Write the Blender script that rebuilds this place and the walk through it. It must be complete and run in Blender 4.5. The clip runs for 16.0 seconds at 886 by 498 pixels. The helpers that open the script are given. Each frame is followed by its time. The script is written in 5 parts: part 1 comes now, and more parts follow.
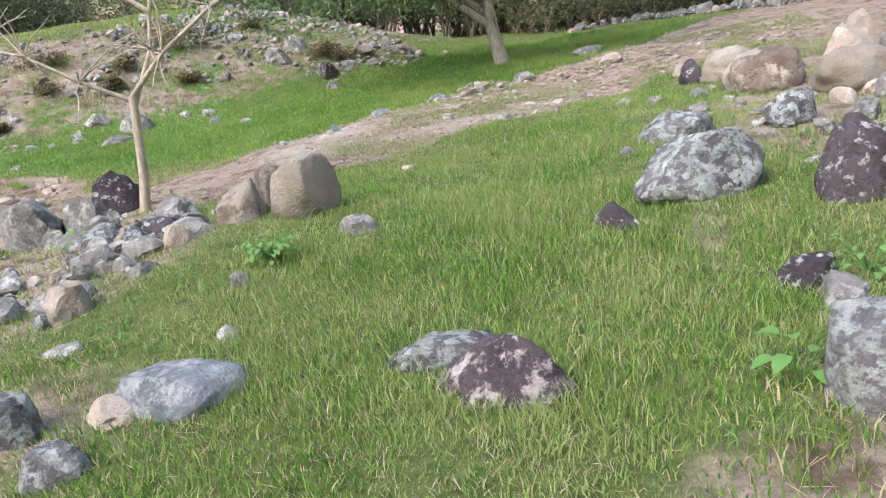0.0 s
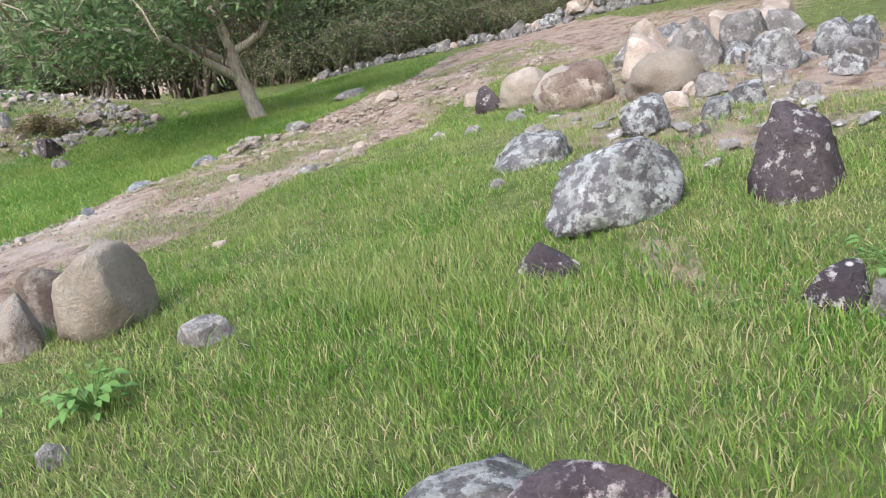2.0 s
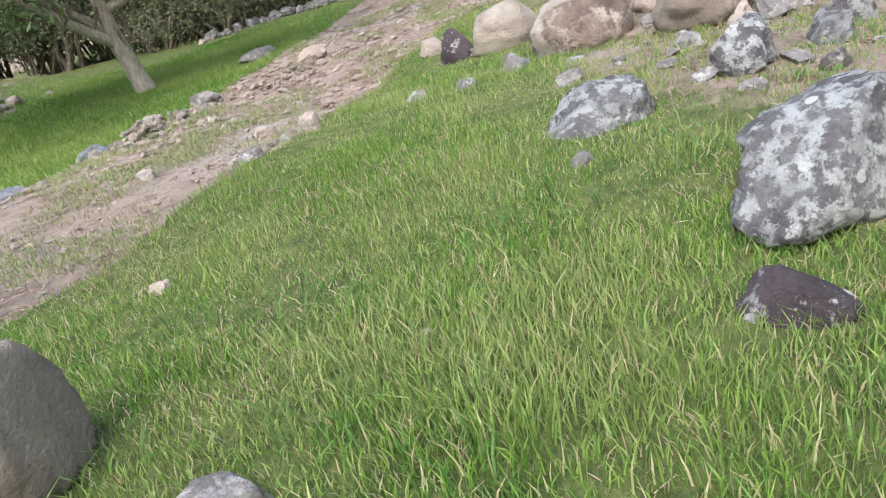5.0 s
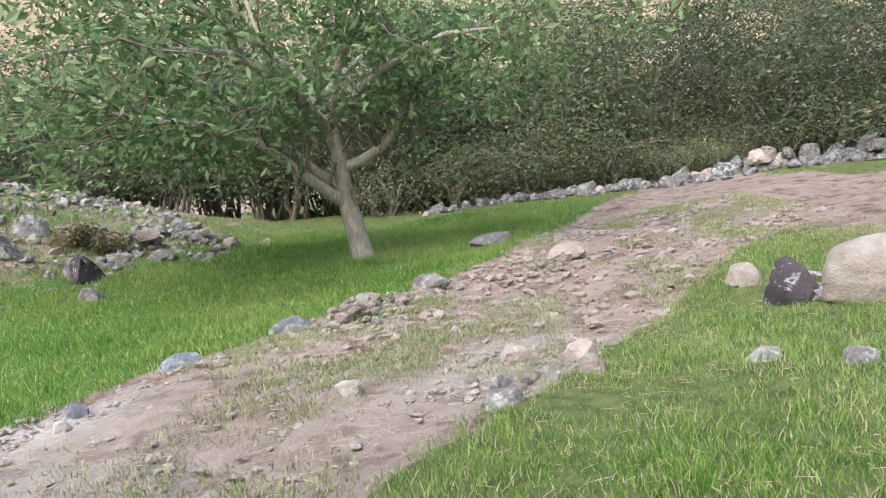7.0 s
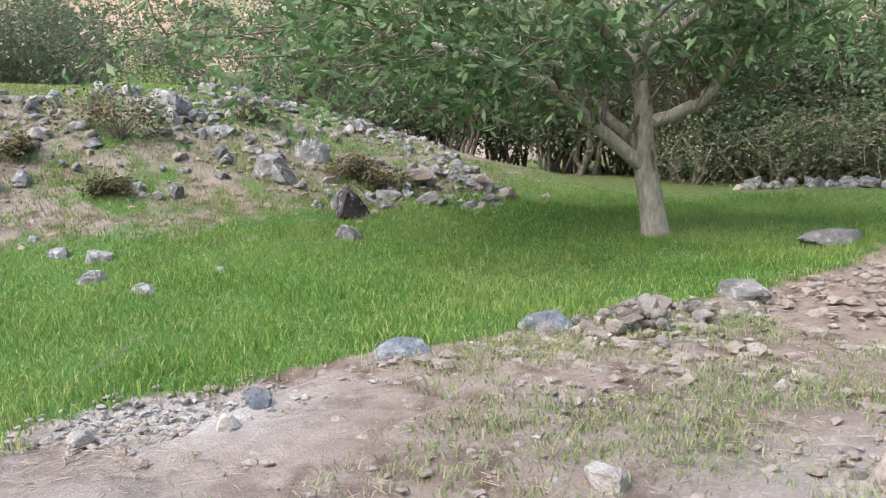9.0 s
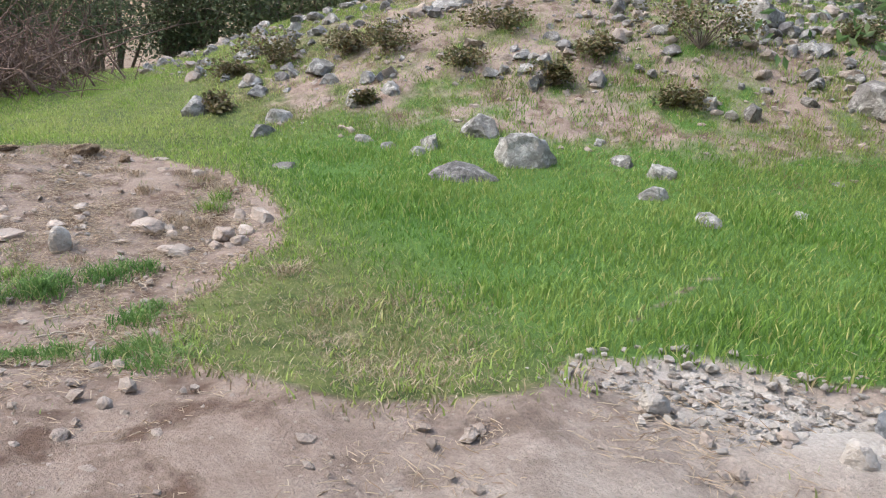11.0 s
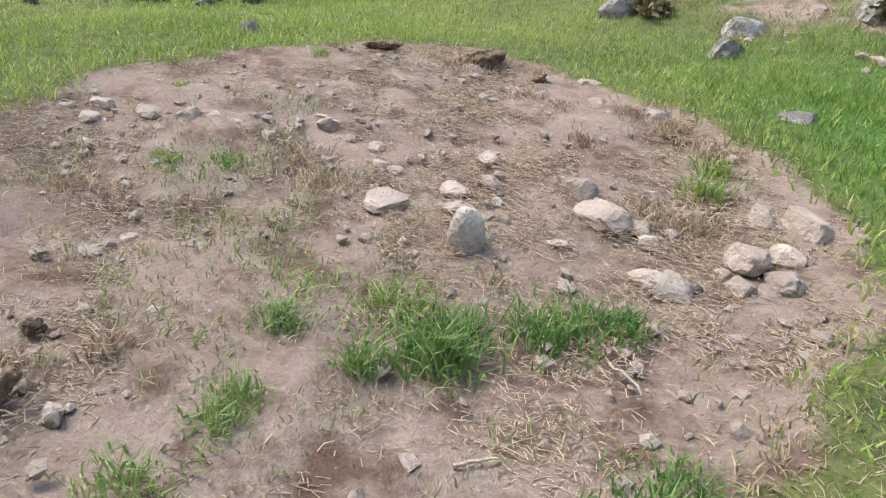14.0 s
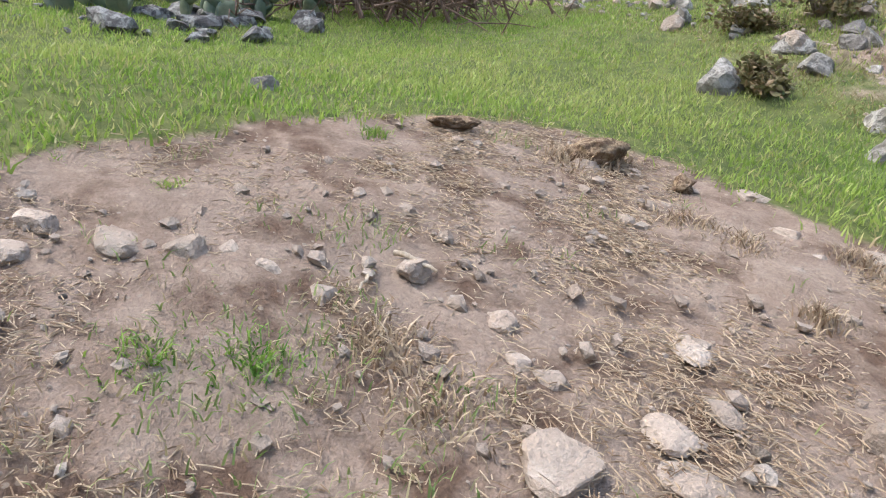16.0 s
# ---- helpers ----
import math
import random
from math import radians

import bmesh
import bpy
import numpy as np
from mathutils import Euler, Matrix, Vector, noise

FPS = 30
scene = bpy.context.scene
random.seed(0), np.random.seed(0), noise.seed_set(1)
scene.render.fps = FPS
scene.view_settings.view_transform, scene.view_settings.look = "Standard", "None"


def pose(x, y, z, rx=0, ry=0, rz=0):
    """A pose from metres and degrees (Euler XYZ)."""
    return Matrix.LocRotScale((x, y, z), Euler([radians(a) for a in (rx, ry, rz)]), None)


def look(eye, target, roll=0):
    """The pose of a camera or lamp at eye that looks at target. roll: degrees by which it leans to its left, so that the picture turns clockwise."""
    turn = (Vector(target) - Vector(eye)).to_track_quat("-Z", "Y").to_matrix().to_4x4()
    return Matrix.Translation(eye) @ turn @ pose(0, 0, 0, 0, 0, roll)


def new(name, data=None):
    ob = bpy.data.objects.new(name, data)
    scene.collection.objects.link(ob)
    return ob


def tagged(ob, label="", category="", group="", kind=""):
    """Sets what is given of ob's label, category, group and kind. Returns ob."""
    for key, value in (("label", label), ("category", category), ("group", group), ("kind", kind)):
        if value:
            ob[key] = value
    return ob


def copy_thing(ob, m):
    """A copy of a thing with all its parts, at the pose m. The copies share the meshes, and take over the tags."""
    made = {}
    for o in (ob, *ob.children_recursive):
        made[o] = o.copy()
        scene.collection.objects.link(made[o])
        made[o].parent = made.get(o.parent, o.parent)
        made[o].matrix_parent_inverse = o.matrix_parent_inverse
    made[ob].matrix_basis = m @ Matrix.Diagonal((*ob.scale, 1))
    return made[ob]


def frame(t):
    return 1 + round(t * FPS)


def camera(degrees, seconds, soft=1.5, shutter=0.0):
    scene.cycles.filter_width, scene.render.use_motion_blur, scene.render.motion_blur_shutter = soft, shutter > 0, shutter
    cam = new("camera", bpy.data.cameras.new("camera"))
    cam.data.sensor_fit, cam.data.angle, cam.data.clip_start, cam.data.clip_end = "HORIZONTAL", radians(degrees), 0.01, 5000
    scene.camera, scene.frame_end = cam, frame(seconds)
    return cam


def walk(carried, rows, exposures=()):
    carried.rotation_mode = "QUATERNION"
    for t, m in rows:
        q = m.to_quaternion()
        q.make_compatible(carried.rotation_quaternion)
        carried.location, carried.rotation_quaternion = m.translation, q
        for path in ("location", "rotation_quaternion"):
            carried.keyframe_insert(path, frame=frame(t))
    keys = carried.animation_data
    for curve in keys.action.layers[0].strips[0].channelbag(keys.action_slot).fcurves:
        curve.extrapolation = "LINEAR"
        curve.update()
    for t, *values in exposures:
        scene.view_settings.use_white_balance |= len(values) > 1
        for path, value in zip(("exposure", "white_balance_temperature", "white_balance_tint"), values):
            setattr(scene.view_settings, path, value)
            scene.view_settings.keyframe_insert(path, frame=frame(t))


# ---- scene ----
cam = camera(60.0, 16.0, soft=1.15)
PATH = [
    (0.0, 0.553, -0.207, 1.728, 11.00, -18.51, 9.31),
    (0.5, 0.149, 0.061, 1.687, 6.50, -19.66, 6.84),
    (1.0, -0.055, 0.517, 1.565, -0.09, -21.07, 10.64),
    (1.5, -0.296, 0.879, 1.581, -6.97, -17.98, 14.93),
    (2.0, -0.634, 1.244, 1.583, -10.66, -18.66, 12.78),
    (2.5, -0.771, 1.702, 1.526, -10.33, -19.41, 10.78),
    (3.0, -0.931, 2.160, 1.501, -9.36, -20.27, 10.56),
    (3.2, -1.025, 2.357, 1.507, -9.36, -20.10, 10.50),
    (5.3, -1.245, 3.948, 1.442, -21.74, -24.44, 14.87),
    (5.5, -1.249, 4.151, 1.411, -21.87, -23.40, 14.12),
    (6.0, -1.272, 4.586, 1.451, -20.80, -21.50, 10.68),
    (6.5, -1.407, 5.322, 1.523, -12.76, -9.52, 5.85),
    (7.0, -1.511, 6.304, 1.418, -4.79, -7.31, 7.78),
    (7.5, -1.436, 6.976, 1.422, 2.78, -9.13, 7.62),
    (8.0, -1.419, 7.385, 1.455, 6.30, -10.14, 7.07),
    (8.5, -1.502, 7.774, 1.504, 8.89, -10.38, 4.43),
    (9.0, -1.637, 8.304, 1.410, 17.19, -9.03, 2.25),
    (9.5, -1.760, 8.647, 1.440, 33.60, -13.94, -0.41),
    (10.0, -2.376, 8.834, 1.246, 47.07, -12.73, -3.16),
    (10.2, -2.448, 8.835, 1.262, 48.94, -12.96, -2.88),
    (12.3, -4.216, 9.109, 1.256, 70.19, -19.19, -4.99),
    (12.5, -4.518, 9.098, 1.196, 72.92, -19.83, -4.66),
    (13.0, -5.227, 9.103, 1.029, 77.98, -19.93, -5.26),
    (13.5, -5.689, 9.138, 0.959, 78.35, -20.23, -5.51),
    (14.0, -6.240, 9.059, 0.875, 79.60, -23.40, -5.18),
    (14.5, -6.828, 8.865, 0.763, 81.99, -23.59, -6.45),
    (15.0, -7.266, 8.802, 0.781, 79.23, -23.55, -8.66),
    (15.5, -7.801, 8.764, 0.803, 78.41, -21.05, -8.53),
    (16.0, -8.244, 8.708, 0.736, 78.06, -20.54, -9.05),
]
walk(cam, [(t, pose(x, y, z, 90 + pitch, roll, yaw)) for t, x, y, z, yaw, pitch, roll in PATH], [(0.0, 1.42, 6050, 10), (6.0, 1.42, 6000, 10), (8.0, 1.5, 5850, 10), (10.0, 1.40, 5950, 10), (12.4, 1.26, 6300, 10), (13.5, 1.36, 6300, 10), (15.0, 1.44, 6300, 10), (16.0, 1.44, 6250, 10)])

# ---- daylight: a bright hazy sky and a soft sun ----
world = bpy.data.worlds.new("sky")
scene.world = world
world.use_nodes = True
wn = world.node_tree.nodes
sky = wn.new("ShaderNodeTexSky")
sky.sky_type, sky.sun_disc = "NISHITA", False
sky.sun_elevation, sky.sun_rotation = radians(52), radians(215)
sky.air_density, sky.dust_density = 1.6, 4.0
world.node_tree.links.new(sky.outputs[0], wn["Background"].inputs[0])
wn["Background"].inputs[1].default_value = 0.15
sun_data = bpy.data.lights.new("sun", "SUN")
sun_data.energy, sun_data.angle, sun_data.color = 1.1, radians(22), (1.0, 0.95, 0.88)
sun = new("sun", sun_data)
sun.matrix_world = look((-12, -16, 26), (0, 0, 0))


# ---- the lie of the land ----
def bump(x, y, cx, cy, rx, ry, k=1.0):
    return np.exp(-(((x - cx) / rx) ** 2 + ((y - cy) / ry) ** 2) ** k)


def ground_z(x, y):
    """Height of the ground: lawn, track, terrace edge, dug patch, rocky mound and the valley sides."""
    x, y = np.asarray(x, float), np.asarray(y, float)
    z = -0.12 - 0.18 * bump(x, y, -0.3, 3.4, 2.4, 2.2) + 0.12 * bump(x, y, -2.8, 6.2, 1.5, 1.4)
    z = z - 0.12 * bump(x, y, 0.0, 12.7, 2.2, 1.5) - 0.28 * bump(x, y, -8.0, 9.4, 2.4, 2.6) + 0.1 * bump(x, y, -12.3, 10.4, 2.2, 2.2)
    z = z + 0.22 / (1 + np.exp((y - 0.3) / 0.5))
    z = z - 0.10 / (1 + np.exp(-((y - 11.7) * 0.66 - (x + 4.2) * 0.75 - 0.5) / 0.12)) / (1 + np.exp((y - 22) / 1.5)) / (1 + np.exp(x - 0.0))
    u, v = (x + 15.0) * 0.82 + (y - 21.5) * 0.57, -(x + 15.0) * 0.57 + (y - 21.5) * 0.82
    z = z + 2.75 * np.exp(-((u / 9.2) ** 2 + (v / 6.6) ** 2) ** 1.5)
    z = z + 0.05 * np.sin(0.9 * x + 0.4) * np.sin(0.8 * y + 1.1) + 0.02 * np.sin(2.3 * x + 1.7 * y)
    r = np.hypot(x + 3.0, y - 12.0)
    s = np.clip((r - 34.0) / 150.0, 0.0, 1.0)
    return z + 85.0 * s ** 1.15 + 1.5 * s * np.sin(x * 0.11) * np.cos(y * 0.09) * 6

DIRT = [(-2.6, 9.0), (-1.8, 9.75), (-1.1, 10.5), (-0.5, 11.2), (0.4, 12.3), (1.4, 13.5), (2.6, 14.8), (5.5, 17.2), (8.5, 20.0), (6.5, 26.0),
        (4.1, 24.0), (1.9, 20.3), (0.6, 18.2), (-0.1, 16.6), (-1.0, 15.6), (-2.8, 14.3), (-3.4, 13.4), (-4.4, 12.9), (-5.2, 12.4),
        (-5.4, 11.7), (-5.1, 11.0), (-5.6, 10.3), (-6.6, 9.95), (-7.5, 10.3), (-8.0, 10.8), (-8.6, 11.4), (-9.2, 11.75), (-10.8, 11.7),
        (-11.8, 11.2), (-12.6, 10.6), (-12.7, 9.9), (-12.1, 8.6), (-11.3, 7.8), (-9.9, 7.5), (-8.2, 6.9), (-5.8, 6.8), (-3.6, 7.9)]


def wave(x, y, s, k=0.0):
    """Cheap smooth noise of about -1 to 1, of wavelength s."""
    a, b = x / s * 2.4, y / s * 2.4
    return (np.sin(a + 1.7 * np.sin(b * 0.7 + k)) * np.cos(b * 1.1 + 1.3 * np.sin(a * 0.8 - k)) + 0.5 * np.sin(2.1 * a + 1.3 * b + k) * np.sin(1.9 * b - a)) / 1.3


def dirt_in(x, y):
    """Metres inside the bare earth (negative outside)."""
    x, y = np.asarray(x, float), np.asarray(y, float)
    best, inside = np.full(x.shape, 1e9), np.zeros(x.shape, bool)
    for (ax, ay), (bx, by) in zip(DIRT, DIRT[1:] + DIRT[:1]):
        ex, ey = bx - ax, by - ay
        s = np.clip(((x - ax) * ex + (y - ay) * ey) / (ex * ex + ey * ey), 0, 1)
        best = np.minimum(best, np.hypot(x - ax - s * ex, y - ay - s * ey))
        if ey != 0:
            inside ^= ((ay > y) != (by > y)) & (x < ax + (y - ay) * ex / ey)
    return np.where(inside, best, -best) + 0.10 * wave(x, y, 0.9) + 0.05 * wave(x, y, 0.33, 2.0)


def soft_step(v, a, b):
    s = np.clip((v - a) / (b - a), 0, 1)
    return s * s * (3 - 2 * s)


def mound(x, y):
    u, v = (x + 15.0) * 0.82 + (y - 21.5) * 0.57, -(x + 15.0) * 0.57 + (y - 21.5) * 0.82
    return np.exp(-((u / 9.2) ** 2 + (v / 6.6) ** 2) ** 1.5), u, v


def bare(x, y):
    """How bare the ground is: 1 naked earth, 0 full turf."""
    d = soft_step(dirt_in(x, y), -0.12, 0.18)
    m, u, v = mound(x, y)
    slope = soft_step(m, 0.06, 0.22) * (1 - soft_step(m, 0.86, 0.97)) * (0.54 + 0.24 * wave(x, y, 1.3) + 0.2 * wave(x, y, 0.5, 2.0)) * (1 - 0.1 * soft_step(u, 5.0, 8.0)) * (0.35 + 0.65 * soft_step(u, -6.5, -2.5))
    right = np.maximum(bump(x, y, 3.0, 8.6, 1.7, 2.3, 2.0), bump(x, y, 4.6, 10.4, 2.5, 4.0, 2.5)) * 0.72 + bump(x, y, 6.2, 17.5, 3.6, 4.2, 2.0) * 0.75 + bump(x, y, 1.9, 3.2, 0.7, 0.6) * 0.6 + bump(x, y, 1.2, 2.4, 0.7, 0.4) * 0.7 + bump(x, y, 1.15, 5.3, 0.28, 0.9) * 0.6
    left = bump(x, y, -4.6, 5.6, 1.6, 2.0, 2.0) * 0.85 + bump(x, y, -2.9, 3.0, 0.9, 0.7) * 0.7
    far = soft_step(np.hypot(x + 3, y - 12), 26, 34) * 0.9
    gully = np.exp(-(((x + 5.7 + 0.24 * (y - 12.4)) / 0.05) ** 2)) * bump(x, y, -5.9, 13.1, 1.0, 0.9, 3.0) * 0.6
    worn = bump(x, y, -6.5, 10.8, 1.0, 0.7) * 0.35
    return np.clip(np.maximum.reduce([d, slope, right, left, far, gully, worn]), 0, 1)


def lush(x, y):
    """1 in the watered field under the tree and beside the mound, 0 on the walked lawn."""
    side = (y - 11.9) * 0.66 - (x + 4.2) * 0.75
    return soft_step(side, -0.6, 0.9) * (1 - soft_step(y, 21, 26)) * (1 - soft_step(x, 1.0, 4.0)) * (1 - soft_step(-x, 10.5, 13.5)) * soft_step(y + 0.12 * (x + 7), 11.1, 12.3)


# ---- materials ----
def material(name, rough=0.9):
    m = bpy.data.materials.new(name)
    m.use_nodes = True
    b = m.node_tree.nodes["Principled BSDF"]
    b.inputs["Roughness"].default_value = rough
    b.inputs["Specular IOR Level"].default_value = 0.25
    return m, m.node_tree.nodes, m.node_tree.links, b


def tex_noise(n, l, vec, scale, detail=6.0, rough=0.6):
    t = n.new("ShaderNodeTexNoise")
    t.inputs["Scale"].default_value, t.inputs["Detail"].default_value, t.inputs["Roughness"].default_value = scale, detail, rough
    l.new(vec, t.inputs["Vector"])
    return t.outputs["Fac"]


def ramp(n, l, fac, *stops):
    r = n.new("ShaderNodeValToRGB")
    el = r.color_ramp.elements
    while len(el) < len(stops):
        el.new(0.5)
    for e, (p, c) in zip(el, stops):
        e.position, e.color = p, (*c, 1) if len(c) == 3 else c
    l.new(fac, r.inputs[0])
    return r.outputs[0]


def mixed(n, l, fac, a, b, mode="MIX"):
    m = n.new("ShaderNodeMix")
    m.data_type, m.blend_type = "RGBA", mode
    for v, s in ((fac, m.inputs[0]), (a, m.inputs[6]), (b, m.inputs[7])):
        if isinstance(v, (int, float)):
            s.default_value = v
        elif isinstance(v, tuple):
            s.default_value = (*v, 1)
        else:
            l.new(v, s)
    return m.outputs[2]


def bumped(n, l, b, height, strength, distance):
    k = n.new("ShaderNodeBump")
    k.inputs["Strength"].default_value, k.inputs["Distance"].default_value = strength, distance
    l.new(height, k.inputs["Height"])
    l.new(k.outputs[0], b.inputs["Normal"])


BLACK, WHITE = (0, 0, 0), (1, 1, 1)


def rock_material(name, dark, light, lichen, cover, grain=9.0, spots=True, grit=0.5, crisp=0.035):
    """Weathered stone: two tones, grain, cracks and crusts of lichen."""
    m, n, l, b = material(name, 0.92)
    vec = n.new("ShaderNodeTexCoord").outputs["Object"]
    info = n.new("ShaderNodeObjectInfo")
    add = n.new("ShaderNodeVectorMath")
    add.operation = "ADD"
    l.new(vec, add.inputs[0])
    l.new(info.outputs["Location"], add.inputs[1])
    vec = add.outputs[0]
    tone = ramp(n, l, tex_noise(n, l, vec, 2.6), (0.36, BLACK), (0.64, WHITE))
    col = mixed(n, l, tone, dark, light)
    fine = tex_noise(n, l, vec, 38.0, 4.0)
    col = mixed(n, l, grit, col, ramp(n, l, fine, (0.25, (0.28, 0.28, 0.28)), (0.75, (0.74, 0.735, 0.725))), "OVERLAY")
    if cover > 0:
        edge = 0.60 - 0.2 * cover
        patch = ramp(n, l, tex_noise(n, l, vec, grain, 9.0, 0.7), (edge, BLACK), (edge + crisp, (0.94, 0.94, 0.94)))
        crust = mixed(n, l, ramp(n, l, tex_noise(n, l, vec, grain * 0.7, 5.0), (0.4, BLACK), (0.6, WHITE)), tuple(c * 0.72 for c in lichen), tuple(min(1, c * 1.15) for c in lichen))
        col = mixed(n, l, patch, col, crust)
        scar = None if crisp > 0.11 else ramp(n, l, tex_noise(n, l, vec, grain * 2.1, 6.0, 0.65), (0.60, BLACK), (0.60 + crisp, (0.8, 0.8, 0.8)))
        col = col if scar is None else mixed(n, l, scar, col, dark)
        if spots:
            vor = n.new("ShaderNodeTexVoronoi")
            vor.inputs["Scale"].default_value = 7.0
            l.new(vec, vor.inputs["Vector"])
            ring = ramp(n, l, vor.outputs["Distance"], (0.20, WHITE), (0.25, BLACK))
            pick = ramp(n, l, vor.outputs["Color"], (0.74, BLACK), (0.78, WHITE))
            col = mixed(n, l, mixed(n, l, 1.0, ring, pick, "MULTIPLY"), col, tuple(min(1, c * 1.25) for c in lichen))
    vary = n.new("ShaderNodeMapRange")
    vary.inputs["To Min"].default_value, vary.inputs["To Max"].default_value = 0.8, 1.18
    l.new(info.outputs["Random"], vary.inputs[0])
    hsv = n.new("ShaderNodeHueSaturation")
    l.new(vary.outputs[0], hsv.inputs["Value"])
    l.new(col, hsv.inputs["Color"])
    l.new(hsv.outputs[0], b.inputs["Base Color"])
    bumped(n, l, b, mixed(n, l, 0.5, tex_noise(n, l, vec, 9.0, 9.0, 0.75), fine), 1.0, 0.05)
    return m


LICHEN = rock_material("lichened_stone", (0.065, 0.062, 0.066), (0.155, 0.15, 0.155), (0.305, 0.315, 0.312), 0.66, 11.0, crisp=0.075)
DARKROCK = rock_material("dark_lichened_stone", (0.042, 0.034, 0.038), (0.085, 0.07, 0.077), (0.33, 0.32, 0.315), 0.16, 10.0, crisp=0.05)
PURPLE = rock_material("mottled_stone", (0.048, 0.037, 0.044), (0.10, 0.08, 0.09), (0.35, 0.315, 0.31), 0.5, 9.0, False, crisp=0.07)
BEIGE = rock_material("beige_boulder", (0.225, 0.19, 0.155), (0.30, 0.262, 0.22), (0.355, 0.32, 0.28), 0.35, 2.6, False, 0.25, 0.2)
BROWN = rock_material("brown_boulder", (0.11, 0.08, 0.066), (0.25, 0.205, 0.17), (0.41, 0.36, 0.31), 0.55, 2.2, False, 0.3, 0.06)
GREY = rock_material("grey_stone", (0.115, 0.108, 0.104), (0.235, 0.222, 0.214), (0.345, 0.332, 0.32), 0.5, 8.0, False, 0.5, 0.09)
BLUISH = rock_material("blue_grey_stone", (0.10, 0.11, 0.125), (0.21, 0.22, 0.24), (0.285, 0.295, 0.31), 0.6, 9.0, False, 0.5, 0.1)
PALE = rock_material("pale_lichened_stone", (0.14, 0.135, 0.125), (0.265, 0.255, 0.24), (0.41, 0.40, 0.38), 0.6, 8.0, False, 0.5, 0.09)
DUSTY = rock_material("earth_dusted_stone", (0.30, 0.245, 0.205), (0.395, 0.335, 0.29), (0.47, 0.42, 0.375), 0.45, 4.0, False, 0.35, 0.14)
CHALK = rock_material("pale_broken_stone", (0.34, 0.305, 0.27), (0.44, 0.405, 0.365), (0.52, 0.49, 0.45), 0.5, 6.0, False, 0.4, 0.12)


def ground_material():
    m, n, l, b = material("soil_and_turf", 0.97)
    vec = n.new("ShaderNodeNewGeometry").outputs["Position"]
    def field(name):
        a = n.new("ShaderNodeAttribute")
        a.attribute_name = name
        return a.outputs["Fac"]
    big, mid, fine = tex_noise(n, l, vec, 0.9, 5.0), tex_noise(n, l, vec, 6.0, 6.0, 0.65), tex_noise(n, l, vec, 55.0, 5.0, 0.7)
    earth = mixed(n, l, ramp(n, l, big, (0.35, BLACK), (0.66, WHITE)), (0.205, 0.148, 0.116), (0.295, 0.232, 0.192))
    earth = mixed(n, l, ramp(n, l, mid, (0.40, BLACK), (0.72, WHITE)), earth, (0.345, 0.275, 0.228))
    earth = mixed(n, l, ramp(n, l, tex_noise(n, l, vec, 3.1, 7.0), (0.50, BLACK), (0.64, WHITE)), earth, (0.13, 0.085, 0.062))
    grit = n.new("ShaderNodeTexVoronoi")
    grit.inputs["Scale"].default_value = 34.0
    l.new(vec, grit.inputs["Vector"])
    chips = mixed(n, l, 1.0, ramp(n, l, grit.outputs["Distance"], (0.26, WHITE), (0.34, BLACK)), ramp(n, l, grit.outputs["Color"], (0.80, BLACK), (0.86, (0.6, 0.6, 0.6))), "MULTIPLY")
    earth = mixed(n, l, chips, earth, (0.36, 0.315, 0.27))
    earth = mixed(n, l, field("pale"), earth, mixed(n, l, mid, (0.36, 0.335, 0.30), (0.58, 0.55, 0.51)))
    turf = mixed(n, l, ramp(n, l, mid, (0.35, BLACK), (0.65, WHITE)), (0.06, 0.088, 0.024), (0.15, 0.17, 0.055))
    turf = mixed(n, l, field("lush"), turf, mixed(n, l, mid, (0.055, 0.12, 0.022), (0.11, 0.20, 0.045)))
    blend = n.new("ShaderNodeMath")
    blend.operation = "MULTIPLY_ADD"
    l.new(mid, blend.inputs[0])
    blend.inputs[1].default_value = 0.5
    l.new(field("bare"), blend.inputs[2])
    col = mixed(n, l, ramp(n, l, blend.outputs[0], (0.55, BLACK), (0.85, WHITE)), turf, earth)
    scree = mixed(n, l, ramp(n, l, tex_noise(n, l, vec, 0.16, 8.0, 0.7), (0.42, BLACK), (0.6, WHITE)), (0.42, 0.29, 0.19), (0.16, 0.17, 0.08))
    col = mixed(n, l, field("far"), col, scree)
    l.new(mixed(n, l, 0.5, col, ramp(n, l, fine, (0.25, (0.25, 0.25, 0.25)), (0.75, (0.75, 0.75, 0.75))), "OVERLAY"), b.inputs["Base Color"])
    bumped(n, l, b, mixed(n, l, 0.5, mid, fine), 1.0, 0.05)
    return m


